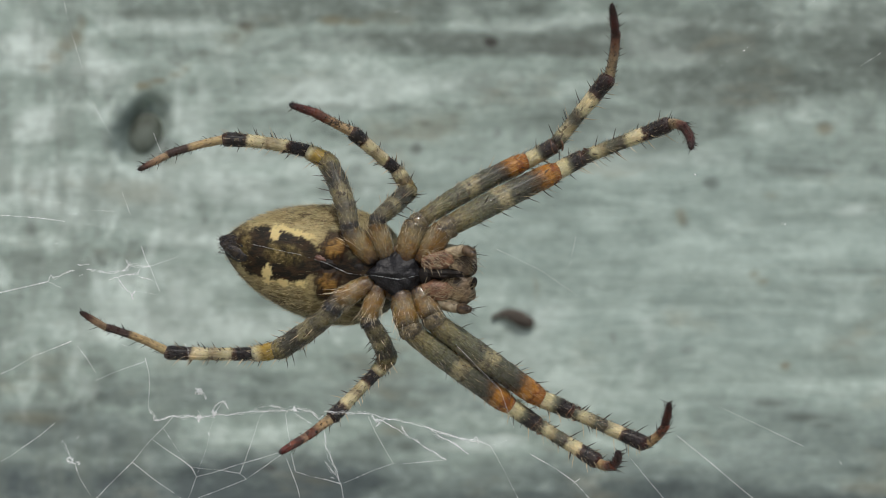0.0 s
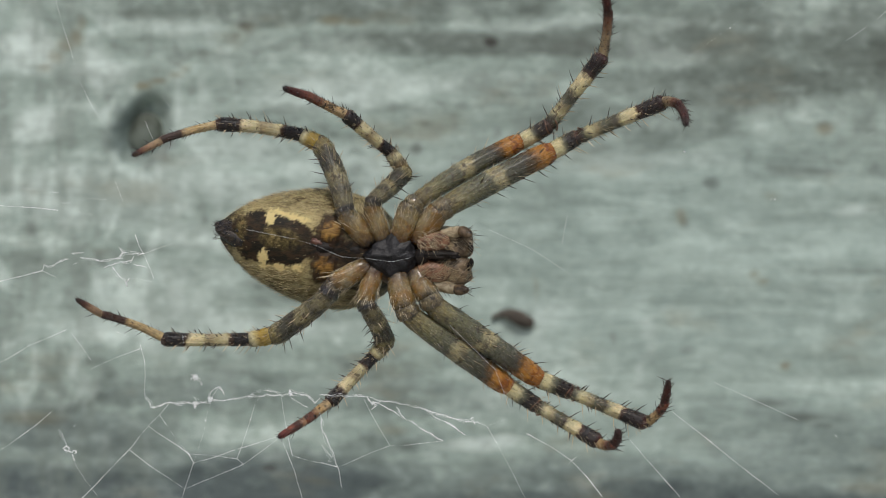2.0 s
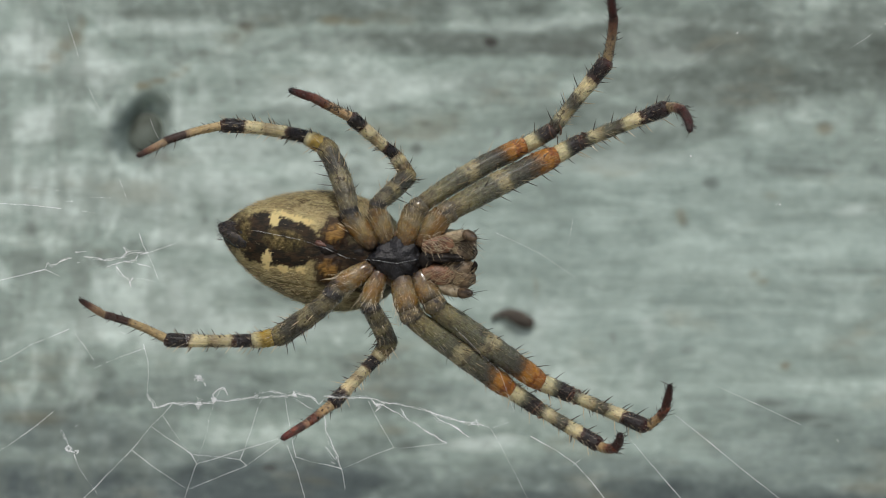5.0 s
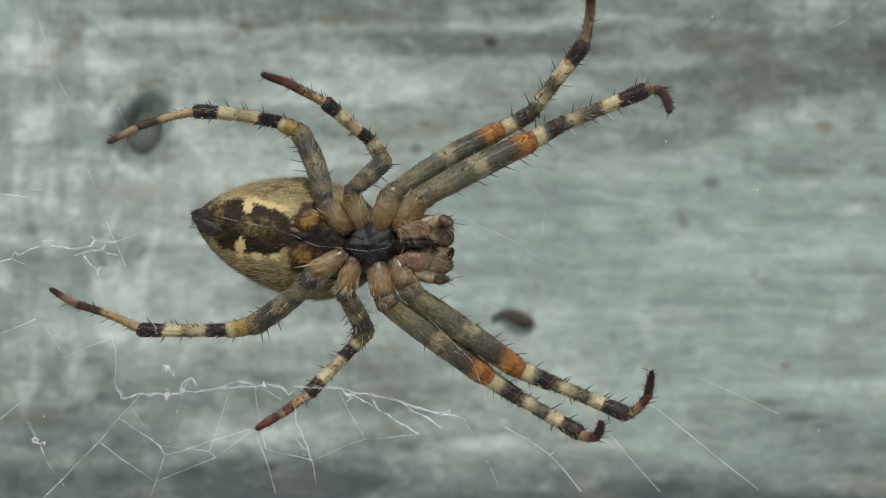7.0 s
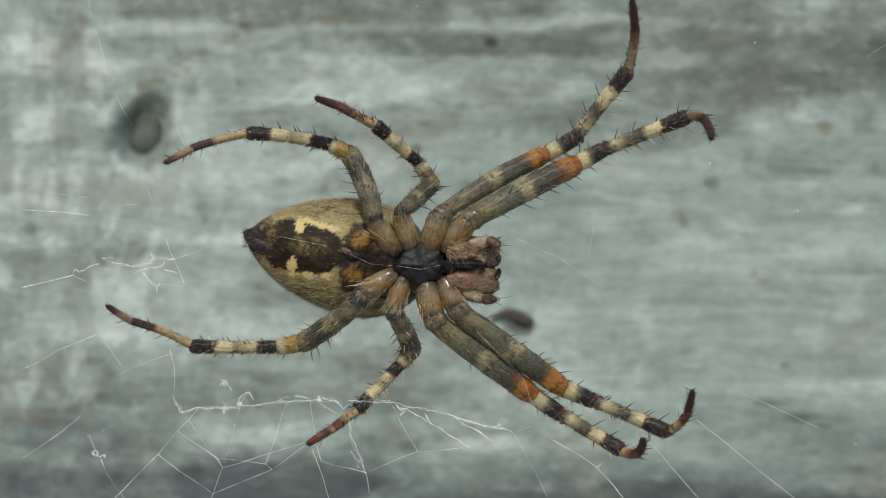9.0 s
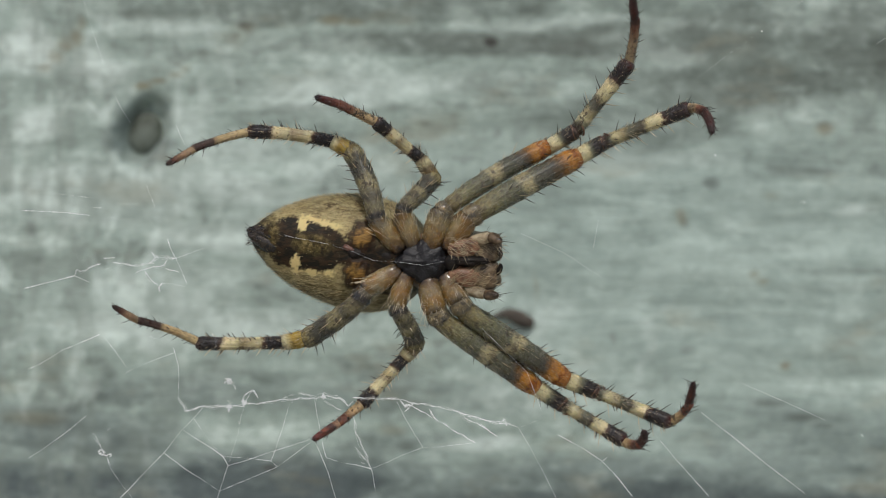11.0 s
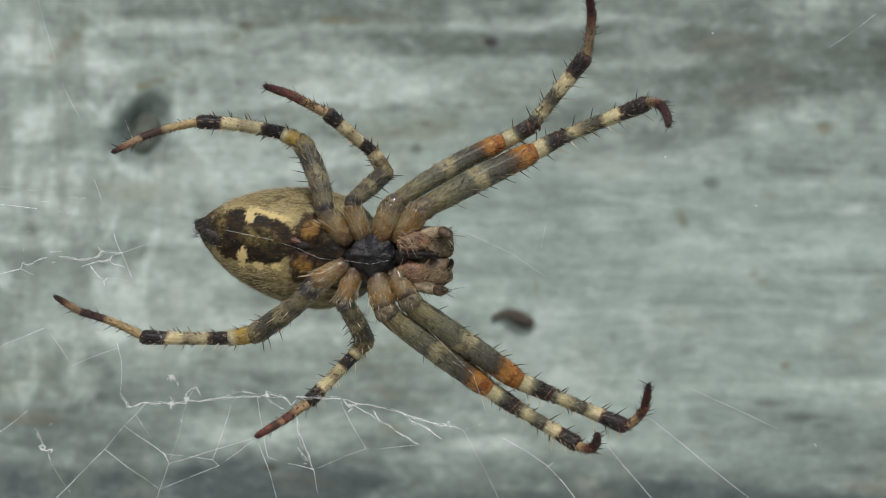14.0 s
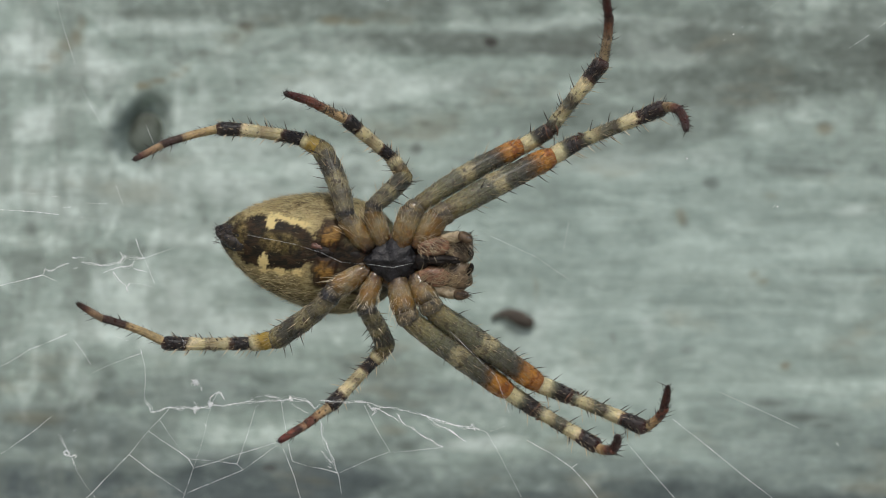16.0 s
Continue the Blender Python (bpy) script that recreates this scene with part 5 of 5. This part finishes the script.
# ---- what sways ----
SWAY_1 = [
    (0.0, -2.305, -0.191, -1.206, 0.50, 0.13, -0.07),
    (0.1, -2.123, -0.272, -1.184, 0.33, 0.04, -0.19),
    (0.2, -2.275, -0.352, -1.125, 0.16, -0.06, -0.31),
    (0.3, -2.289, -0.433, -1.012, -0.01, -0.15, -0.43),
    (0.4, -2.497, -0.513, -0.788, -0.17, -0.23, -0.55),
    (0.5, -2.881, -0.593, -0.686, -0.35, -0.33, -0.67),
    (0.6, -3.019, -0.695, -0.688, -0.54, -0.32, -0.76),
    (0.7, -3.141, -0.796, -0.562, -0.71, -0.31, -0.86),
    (0.8, -3.427, -0.898, -0.520, -0.90, -0.30, -0.95),
    (0.9, -3.465, -1.000, -0.532, -1.09, -0.29, -1.05),
    (1.0, -3.493, -1.102, -0.386, -1.28, -0.28, -1.15),
    (1.1, -3.671, -1.056, -0.357, -1.07, -0.39, -1.10),
    (1.2, -3.756, -1.011, -0.307, -0.87, -0.50, -1.05),
    (1.3, -3.732, -0.965, -0.312, -0.67, -0.60, -1.00),
    (1.4, -3.379, -0.919, -0.262, -0.47, -0.71, -0.97),
    (1.5, -3.276, -0.874, -0.223, -0.26, -0.82, -0.92),
    (1.6, -3.263, -0.771, -0.231, -0.23, -0.82, -0.71),
    (1.7, -3.004, -0.667, -0.251, -0.20, -0.81, -0.50),
    (1.8, -2.522, -0.564, -0.382, -0.18, -0.80, -0.29),
    (1.9, -2.427, -0.461, -0.403, -0.14, -0.80, -0.09),
    (2.0, -2.478, -0.357, -0.372, -0.11, -0.80, 0.12),
    (2.1, -2.377, -0.250, -0.481, 0.02, -0.76, 0.18),
    (2.2, -2.228, -0.144, -0.567, 0.16, -0.72, 0.24),
    (2.3, -2.329, -0.037, -0.682, 0.29, -0.68, 0.29),
    (2.4, -2.235, 0.070, -0.712, 0.42, -0.64, 0.35),
    (2.5, -2.002, 0.177, -0.799, 0.54, -0.59, 0.41),
    (2.6, -2.171, 0.187, -0.829, 0.68, -0.56, 0.49),
    (2.7, -2.537, 0.196, -0.692, 0.81, -0.52, 0.58),
    (2.8, -2.289, 0.206, -0.778, 0.95, -0.49, 0.65),
    (2.9, -1.928, 0.215, -0.920, 1.08, -0.45, 0.73),
    (3.0, -2.049, 0.225, -0.790, 1.21, -0.42, 0.81),
    (3.1, -2.279, 0.276, -0.860, 1.19, -0.45, 0.77),
    (3.2, -2.040, 0.327, -0.910, 1.16, -0.49, 0.75),
    (3.3, -1.772, 0.378, -0.960, 1.14, -0.53, 0.72),
    (3.4, -2.037, 0.429, -1.010, 1.12, -0.57, 0.69),
    (3.5, -1.699, 0.480, -1.009, 1.09, -0.61, 0.66),
    (3.6, -1.214, 0.393, -1.095, 1.19, -0.60, 0.58),
    (3.7, -1.948, 0.307, -0.905, 1.28, -0.58, 0.51),
    (3.8, -1.926, 0.221, -0.883, 1.38, -0.57, 0.44),
    (3.9, -1.625, 0.135, -0.833, 1.48, -0.56, 0.35),
    (4.0, -2.021, 0.049, -0.701, 1.57, -0.54, 0.28),
    (4.2, -1.759, 0.505, -0.837, 0.34, -0.39, 1.25),
]
SWAY_2 = [
    (4.6, -2.109, 0.110, -0.644, 0.30, -0.36, 1.39),
    (5.1, -2.308, -0.221, -0.490, 0.25, -0.32, 1.56),
    (5.6, -1.858, -0.001, -0.635, 0.20, -0.29, 1.73),
    (6.0, -1.508, 0.055, -0.742, 0.16, -0.25, 1.87),
    (6.3, -1.758, -0.254, -0.610, 0.13, -0.23, 1.97),
    (6.4, -2.678, -0.796, -0.458, -0.10, -0.28, 1.01),
    (6.5, -3.587, -1.339, -0.073, -0.32, -0.34, 0.05),
    (6.6, -3.743, -1.362, 0.178, -0.37, -0.42, 0.23),
    (6.7, -4.381, -1.386, 0.403, -0.42, -0.52, 0.39),
    (6.8, -4.750, -1.409, 0.490, -0.47, -0.60, 0.57),
    (6.9, -3.874, -1.432, 0.363, -0.53, -0.69, 0.75),
    (7.0, -3.398, -1.456, 0.137, -0.57, -0.77, 0.93),
    (7.1, -3.516, -1.296, 0.123, -0.67, -0.86, 0.83),
    (7.2, -2.948, -1.136, 0.063, -0.76, -0.94, 0.74),
    (7.3, -2.215, -0.976, -0.077, -0.86, -1.02, 0.64),
    (7.4, -2.323, -0.816, -0.028, -0.96, -1.11, 0.54),
    (7.5, -2.594, -0.656, 0.018, -1.05, -1.19, 0.44),
    (7.6, -2.367, -0.689, 0.049, -0.98, -1.23, 0.58),
    (7.7, -2.766, -0.721, 0.187, -0.93, -1.27, 0.71),
    (7.8, -3.164, -0.753, 0.325, -0.87, -1.31, 0.85),
    (7.9, -2.990, -0.786, 0.326, -0.81, -1.34, 0.98),
    (8.0, -2.588, -0.818, 0.233, -0.74, -1.38, 1.11),
    (8.1, -2.332, -0.816, 0.121, -0.67, -1.24, 1.00),
    (8.2, -1.384, -0.813, -0.058, -0.59, -1.11, 0.89),
    (8.3, -0.788, -0.811, -0.320, -0.52, -0.97, 0.78),
    (8.4, -1.420, -0.808, -0.281, -0.44, -0.83, 0.66),
    (8.5, -2.144, -0.805, -0.126, -0.37, -0.70, 0.55),
    (8.6, -1.327, -0.563, -0.440, -0.43, -0.61, 0.89),
    (8.7, -1.337, -0.322, -0.611, -0.49, -0.54, 1.21),
    (8.8, -1.763, -0.080, -0.591, -0.56, -0.45, 1.55),
    (8.9, -1.414, 0.161, -0.708, -0.62, -0.37, 1.87),
    (9.0, -1.161, 0.403, -0.823, -0.68, -0.29, 2.21),
    (9.1, -1.382, 1.001, -0.863, -0.81, -0.50, 2.29),
    (9.2, -1.097, 1.599, -0.962, -0.92, -0.72, 2.36),
]
SWAY_3 = [
    (9.6, -1.400, 1.150, -0.686, -0.10, -0.78, 2.08),
    (10.1, -1.853, 0.664, -0.440, 0.91, -0.88, 1.72),
    (10.6, -1.456, 0.779, -0.545, 1.93, -0.98, 1.35),
    (11.0, -1.058, 0.979, -0.618, 2.74, -1.05, 1.07),
    (11.3, -1.110, 0.818, -0.561, 3.35, -1.11, 0.86),
    (11.4, -1.268, 0.841, -0.530, 1.99, -1.02, 0.89),
    (11.5, -1.430, 0.865, -0.604, 0.63, -0.93, 0.93),
    (11.6, -1.546, 0.772, -0.616, 0.46, -0.82, 0.63),
    (11.7, -1.901, 0.677, -0.688, 0.29, -0.73, 0.33),
    (11.8, -2.172, 0.584, -0.790, 0.13, -0.62, 0.04),
    (11.9, -2.359, 0.490, -0.835, -0.04, -0.51, -0.25),
    (12.0, -2.657, 0.396, -0.793, -0.21, -0.40, -0.55),
    (12.1, -3.066, 0.175, -0.638, -0.34, -0.38, -0.70),
    (12.2, -3.526, -0.048, -0.535, -0.45, -0.37, -0.85),
    (12.3, -3.542, -0.269, -0.352, -0.57, -0.35, -1.00),
    (12.4, -3.558, -0.491, -0.362, -0.70, -0.34, -1.15),
    (12.5, -3.357, -0.714, -0.452, -0.81, -0.32, -1.29),
    (12.6, -3.001, -0.677, -0.502, -0.64, -0.34, -1.22),
    (12.7, -3.143, -0.642, -0.496, -0.46, -0.35, -1.13),
    (12.8, -3.312, -0.607, -0.462, -0.29, -0.37, -1.04),
    (12.9, -3.070, -0.571, -0.456, -0.11, -0.39, -0.95),
    (13.0, -3.264, -0.536, -0.461, 0.07, -0.40, -0.87),
    (13.1, -3.685, -0.637, -0.367, -0.14, -0.44, -0.94),
    (13.2, -3.526, -0.739, -0.422, -0.35, -0.47, -1.00),
    (13.3, -3.095, -0.841, -0.476, -0.56, -0.50, -1.08),
    (13.4, -3.457, -0.943, -0.421, -0.77, -0.53, -1.14),
    (13.5, -3.737, -1.045, -0.332, -0.98, -0.57, -1.21),
    (13.6, -3.610, -0.995, -0.317, -0.81, -0.51, -1.08),
    (13.7, -3.594, -0.946, -0.322, -0.63, -0.45, -0.94),
    (13.8, -3.551, -0.898, -0.300, -0.45, -0.39, -0.80),
    (13.9, -3.481, -0.848, -0.278, -0.28, -0.32, -0.67),
    (14.0, -3.409, -0.799, -0.355, -0.09, -0.27, -0.53),
    (14.1, -3.229, -0.745, -0.276, -0.19, -0.36, -0.45),
    (14.2, -3.348, -0.691, -0.240, -0.28, -0.44, -0.36),
    (14.3, -3.140, -0.637, -0.231, -0.37, -0.53, -0.28),
    (14.4, -2.656, -0.583, -0.250, -0.46, -0.61, -0.19),
    (14.5, -2.770, -0.529, -0.187, -0.55, -0.70, -0.11),
    (14.6, -2.822, -0.426, -0.181, -0.41, -0.68, 0.00),
    (14.7, -2.622, -0.323, -0.229, -0.26, -0.67, 0.12),
    (14.8, -2.282, -0.220, -0.444, -0.12, -0.65, 0.23),
    (14.9, -2.189, -0.117, -0.465, 0.03, -0.65, 0.35),
    (15.0, -2.089, -0.014, -0.468, 0.18, -0.63, 0.46),
    (15.1, -1.901, -0.050, -0.494, 0.07, -0.57, 0.27),
    (15.2, -2.148, -0.088, -0.473, -0.05, -0.51, 0.07),
    (15.3, -2.700, -0.125, -0.369, -0.17, -0.46, -0.13),
    (15.4, -3.058, -0.161, -0.266, -0.29, -0.39, -0.33),
    (15.5, -2.593, -0.198, -0.615, -0.39, -0.34, -0.52),
    (15.6, -2.438, -0.211, -0.598, -0.28, -0.41, -0.39),
    (15.7, -2.486, -0.224, -0.618, -0.16, -0.47, -0.25),
    (15.8, -2.285, -0.237, -0.693, -0.04, -0.53, -0.13),
    (15.9, -2.360, -0.249, -0.658, 0.08, -0.60, 0.01),
    (16.0, -2.470, -0.262, -0.595, 0.20, -0.67, 0.14),
]
WEB_SWAY_1 = [
    (0.0, -2.107, -0.619, -1.139, 1.09, 0.35, -0.10),
    (0.1, -1.950, -0.583, -1.136, 0.78, 0.25, -0.16),
    (0.2, -2.129, -0.547, -1.098, 0.48, 0.14, -0.22),
    (0.3, -2.168, -0.511, -1.005, 0.16, 0.03, -0.28),
    (0.4, -2.402, -0.475, -0.801, -0.14, -0.07, -0.34),
    (0.5, -2.812, -0.438, -0.718, -0.45, -0.18, -0.40),
    (0.6, -2.968, -0.452, -0.733, -0.72, -0.16, -0.48),
    (0.7, -3.108, -0.465, -0.620, -0.97, -0.15, -0.56),
    (0.8, -3.413, -0.478, -0.591, -1.23, -0.13, -0.63),
    (0.9, -3.470, -0.491, -0.616, -1.50, -0.11, -0.71),
    (1.0, -3.516, -0.504, -0.483, -1.76, -0.10, -0.80),
    (1.1, -3.696, -0.502, -0.446, -1.57, -0.22, -0.75),
    (1.2, -3.783, -0.500, -0.388, -1.39, -0.33, -0.71),
    (1.3, -3.760, -0.498, -0.385, -1.21, -0.44, -0.66),
    (1.4, -3.409, -0.495, -0.327, -1.04, -0.55, -0.62),
    (1.5, -3.307, -0.493, -0.281, -0.86, -0.67, -0.58),
    (1.6, -3.281, -0.461, -0.272, -0.70, -0.69, -0.41),
    (1.7, -3.009, -0.427, -0.277, -0.53, -0.72, -0.25),
    (1.8, -2.515, -0.395, -0.392, -0.38, -0.73, -0.09),
    (1.9, -2.407, -0.363, -0.398, -0.22, -0.76, 0.07),
    (2.0, -2.445, -0.329, -0.351, -0.06, -0.78, 0.23),
    (2.1, -2.342, -0.239, -0.447, 0.18, -0.75, 0.34),
    (2.2, -2.191, -0.149, -0.520, 0.41, -0.71, 0.44),
    (2.3, -2.291, -0.059, -0.621, 0.65, -0.68, 0.54),
    (2.4, -2.195, 0.031, -0.639, 0.88, -0.65, 0.64),
    (2.5, -1.960, 0.121, -0.713, 1.11, -0.61, 0.74),
    (2.6, -2.121, 0.116, -0.744, 1.21, -0.57, 0.78),
    (2.7, -2.478, 0.110, -0.609, 1.31, -0.52, 0.82),
    (2.8, -2.221, 0.105, -0.697, 1.42, -0.47, 0.85),
    (2.9, -1.852, 0.099, -0.841, 1.52, -0.42, 0.89),
    (3.0, -1.964, 0.094, -0.713, 1.61, -0.37, 0.93),
    (3.1, -2.192, 0.130, -0.768, 1.65, -0.47, 0.88),
    (3.2, -1.952, 0.166, -0.803, 1.68, -0.57, 0.84),
    (3.3, -1.683, 0.203, -0.838, 1.72, -0.66, 0.80),
    (3.4, -1.946, 0.239, -0.873, 1.76, -0.76, 0.76),
    (3.5, -1.606, 0.275, -0.857, 1.78, -0.86, 0.72),
    (3.6, -1.125, 0.167, -0.950, 1.81, -0.82, 0.67),
    (3.7, -1.864, 0.059, -0.768, 1.83, -0.77, 0.63),
    (3.8, -1.845, -0.048, -0.754, 1.86, -0.74, 0.59),
    (3.9, -1.548, -0.155, -0.712, 1.88, -0.70, 0.54),
    (4.0, -1.948, -0.263, -0.588, 1.90, -0.65, 0.50),
    (4.2, -1.602, 0.127, -0.744, 0.59, -0.35, 1.44),
]
WEB_SWAY_2 = [
    (4.6, -1.981, -0.229, -0.557, 0.48, -0.30, 1.47),
    (5.1, -2.219, -0.511, -0.410, 0.35, -0.25, 1.51),
    (5.6, -1.806, -0.244, -0.562, 0.22, -0.19, 1.56),
    (6.0, -1.485, -0.149, -0.674, 0.11, -0.14, 1.59),
    (6.3, -1.757, -0.429, -0.547, 0.03, -0.11, 1.62),
    (6.4, -2.679, -0.929, -0.429, -0.35, -0.15, 0.61),
    (6.5, -3.589, -1.429, -0.079, -0.73, -0.20, -0.40),
    (6.6, -3.765, -1.447, 0.169, -0.77, -0.25, -0.20),
    (6.7, -4.423, -1.464, 0.391, -0.81, -0.31, -0.00),
    (6.8, -4.810, -1.482, 0.475, -0.85, -0.36, 0.20),
    (6.9, -3.954, -1.500, 0.344, -0.89, -0.42, 0.41),
    (7.0, -3.497, -1.519, 0.114, -0.92, -0.47, 0.61),
    (7.1, -3.601, -1.333, 0.097, -0.97, -0.61, 0.52),
    (7.2, -3.019, -1.148, 0.035, -1.02, -0.75, 0.44),
    (7.3, -2.271, -0.963, -0.108, -1.07, -0.89, 0.35),
    (7.4, -2.364, -0.778, -0.062, -1.12, -1.03, 0.26),
    (7.5, -2.620, -0.593, -0.018, -1.17, -1.17, 0.17),
    (7.6, -2.397, -0.648, 0.013, -1.11, -1.20, 0.25),
    (7.7, -2.800, -0.702, 0.151, -1.06, -1.23, 0.33),
    (7.8, -3.202, -0.755, 0.290, -1.01, -1.25, 0.41),
    (7.9, -3.032, -0.810, 0.291, -0.96, -1.27, 0.49),
    (8.0, -2.633, -0.864, 0.198, -0.90, -1.30, 0.57),
    (8.1, -2.357, -0.897, 0.101, -0.80, -1.18, 0.51),
    (8.2, -1.390, -0.931, -0.062, -0.70, -1.06, 0.45),
    (8.3, -0.775, -0.964, -0.309, -0.60, -0.93, 0.39),
    (8.4, -1.388, -0.997, -0.255, -0.51, -0.81, 0.32),
    (8.5, -2.092, -1.030, -0.086, -0.42, -0.70, 0.26),
    (8.6, -1.281, -0.740, -0.388, -0.45, -0.61, 0.61),
    (8.7, -1.297, -0.451, -0.548, -0.49, -0.53, 0.95),
    (8.8, -1.728, -0.160, -0.516, -0.53, -0.45, 1.31),
    (8.9, -1.386, 0.129, -0.622, -0.57, -0.37, 1.65),
    (9.0, -1.138, 0.419, -0.725, -0.61, -0.28, 2.00),
    (9.1, -1.271, 0.555, -0.790, -0.81, -0.20, 2.12),
    (9.2, -0.897, 0.691, -0.914, -1.00, -0.13, 2.24),
]
WEB_SWAY_3 = [
    (9.6, -1.225, 0.210, -0.613, -0.16, -0.30, 2.02),
    (10.1, -1.709, -0.317, -0.337, 0.90, -0.53, 1.75),
    (10.6, -1.344, -0.243, -0.410, 1.96, -0.76, 1.47),
    (11.0, -0.970, -0.075, -0.459, 2.81, -0.95, 1.25),
    (11.3, -1.041, -0.260, -0.383, 3.44, -1.09, 1.09),
    (11.4, -1.239, 0.046, -0.395, 2.16, -1.08, 0.81),
    (11.5, -1.443, 0.352, -0.513, 0.88, -1.07, 0.52),
    (11.6, -1.571, 0.458, -0.570, 0.62, -0.91, 0.28),
    (11.7, -1.939, 0.564, -0.688, 0.36, -0.76, 0.04),
    (11.8, -2.221, 0.670, -0.835, 0.11, -0.60, -0.19),
    (11.9, -2.420, 0.775, -0.926, -0.15, -0.44, -0.42),
    (12.0, -2.731, 0.881, -0.930, -0.41, -0.29, -0.66),
    (12.1, -3.130, 0.611, -0.768, -0.59, -0.26, -0.77),
    (12.2, -3.580, 0.341, -0.660, -0.77, -0.25, -0.89),
    (12.3, -3.586, 0.071, -0.470, -0.94, -0.23, -1.00),
    (12.4, -3.592, -0.199, -0.473, -1.13, -0.22, -1.12),
    (12.5, -3.381, -0.469, -0.558, -1.30, -0.19, -1.23),
    (12.6, -3.023, -0.441, -0.611, -1.11, -0.18, -1.10),
    (12.7, -3.162, -0.413, -0.608, -0.91, -0.17, -0.96),
    (12.8, -3.328, -0.386, -0.577, -0.72, -0.16, -0.83),
    (12.9, -3.083, -0.358, -0.574, -0.51, -0.15, -0.69),
    (13.0, -3.276, -0.331, -0.583, -0.32, -0.14, -0.56),
    (13.1, -3.706, -0.406, -0.488, -0.54, -0.20, -0.70),
    (13.2, -3.558, -0.481, -0.542, -0.76, -0.27, -0.83),
    (13.3, -3.138, -0.557, -0.596, -0.98, -0.32, -0.98),
    (13.4, -3.511, -0.632, -0.540, -1.21, -0.39, -1.11),
    (13.5, -3.802, -0.708, -0.450, -1.43, -0.45, -1.24),
    (13.6, -3.665, -0.680, -0.433, -1.24, -0.38, -1.12),
    (13.7, -3.638, -0.651, -0.438, -1.05, -0.32, -0.99),
    (13.8, -3.585, -0.624, -0.414, -0.87, -0.24, -0.86),
    (13.9, -3.505, -0.596, -0.391, -0.68, -0.17, -0.74),
    (14.0, -3.423, -0.568, -0.466, -0.48, -0.10, -0.62),
    (14.1, -3.246, -0.541, -0.374, -0.57, -0.20, -0.50),
    (14.2, -3.369, -0.514, -0.325, -0.65, -0.30, -0.38),
    (14.3, -3.165, -0.486, -0.302, -0.73, -0.39, -0.27),
    (14.4, -2.684, -0.459, -0.308, -0.81, -0.49, -0.15),
    (14.5, -2.802, -0.432, -0.232, -0.89, -0.59, -0.04),
    (14.6, -2.832, -0.378, -0.219, -0.61, -0.57, 0.00),
    (14.7, -2.609, -0.322, -0.261, -0.32, -0.55, 0.04),
    (14.8, -2.246, -0.267, -0.469, -0.04, -0.54, 0.09),
    (14.9, -2.131, -0.212, -0.485, 0.24, -0.53, 0.13),
    (15.0, -2.008, -0.157, -0.481, 0.54, -0.51, 0.17),
    (15.1, -1.818, -0.173, -0.519, 0.39, -0.42, 0.04),
    (15.2, -2.063, -0.190, -0.510, 0.24, -0.34, -0.10),
    (15.3, -2.612, -0.207, -0.418, 0.09, -0.25, -0.23),
    (15.4, -2.968, -0.223, -0.325, -0.06, -0.16, -0.36),
    (15.5, -2.501, -0.240, -0.686, -0.20, -0.08, -0.49),
    (15.6, -2.348, -0.292, -0.658, -0.11, -0.17, -0.44),
    (15.7, -2.398, -0.343, -0.668, -0.02, -0.26, -0.38),
    (15.8, -2.199, -0.395, -0.732, 0.08, -0.34, -0.33),
    (15.9, -2.276, -0.447, -0.686, 0.18, -0.43, -0.27),
    (16.0, -2.389, -0.499, -0.612, 0.27, -0.52, -0.21),
]


def swing(table):
    """Poses in time order from rows of seconds, millimetres and degrees."""
    rows = []
    for t, x, y, z, rx, ry, rz in table:
        p = at(x, y, z)
        rows.append((t, pose(p.x, p.y, p.z, rx, ry, rz)))
    return rows


def motions():
    """The spider swings in the breeze; the web and its anchor threads follow a little differently."""
    walk(spider, swing(SWAY_1 + SWAY_2 + SWAY_3))
    walk(web, swing(WEB_SWAY_1 + WEB_SWAY_2 + WEB_SWAY_3))
    walk(stays, swing(WEB_SWAY_1 + WEB_SWAY_2 + WEB_SWAY_3))


motions()
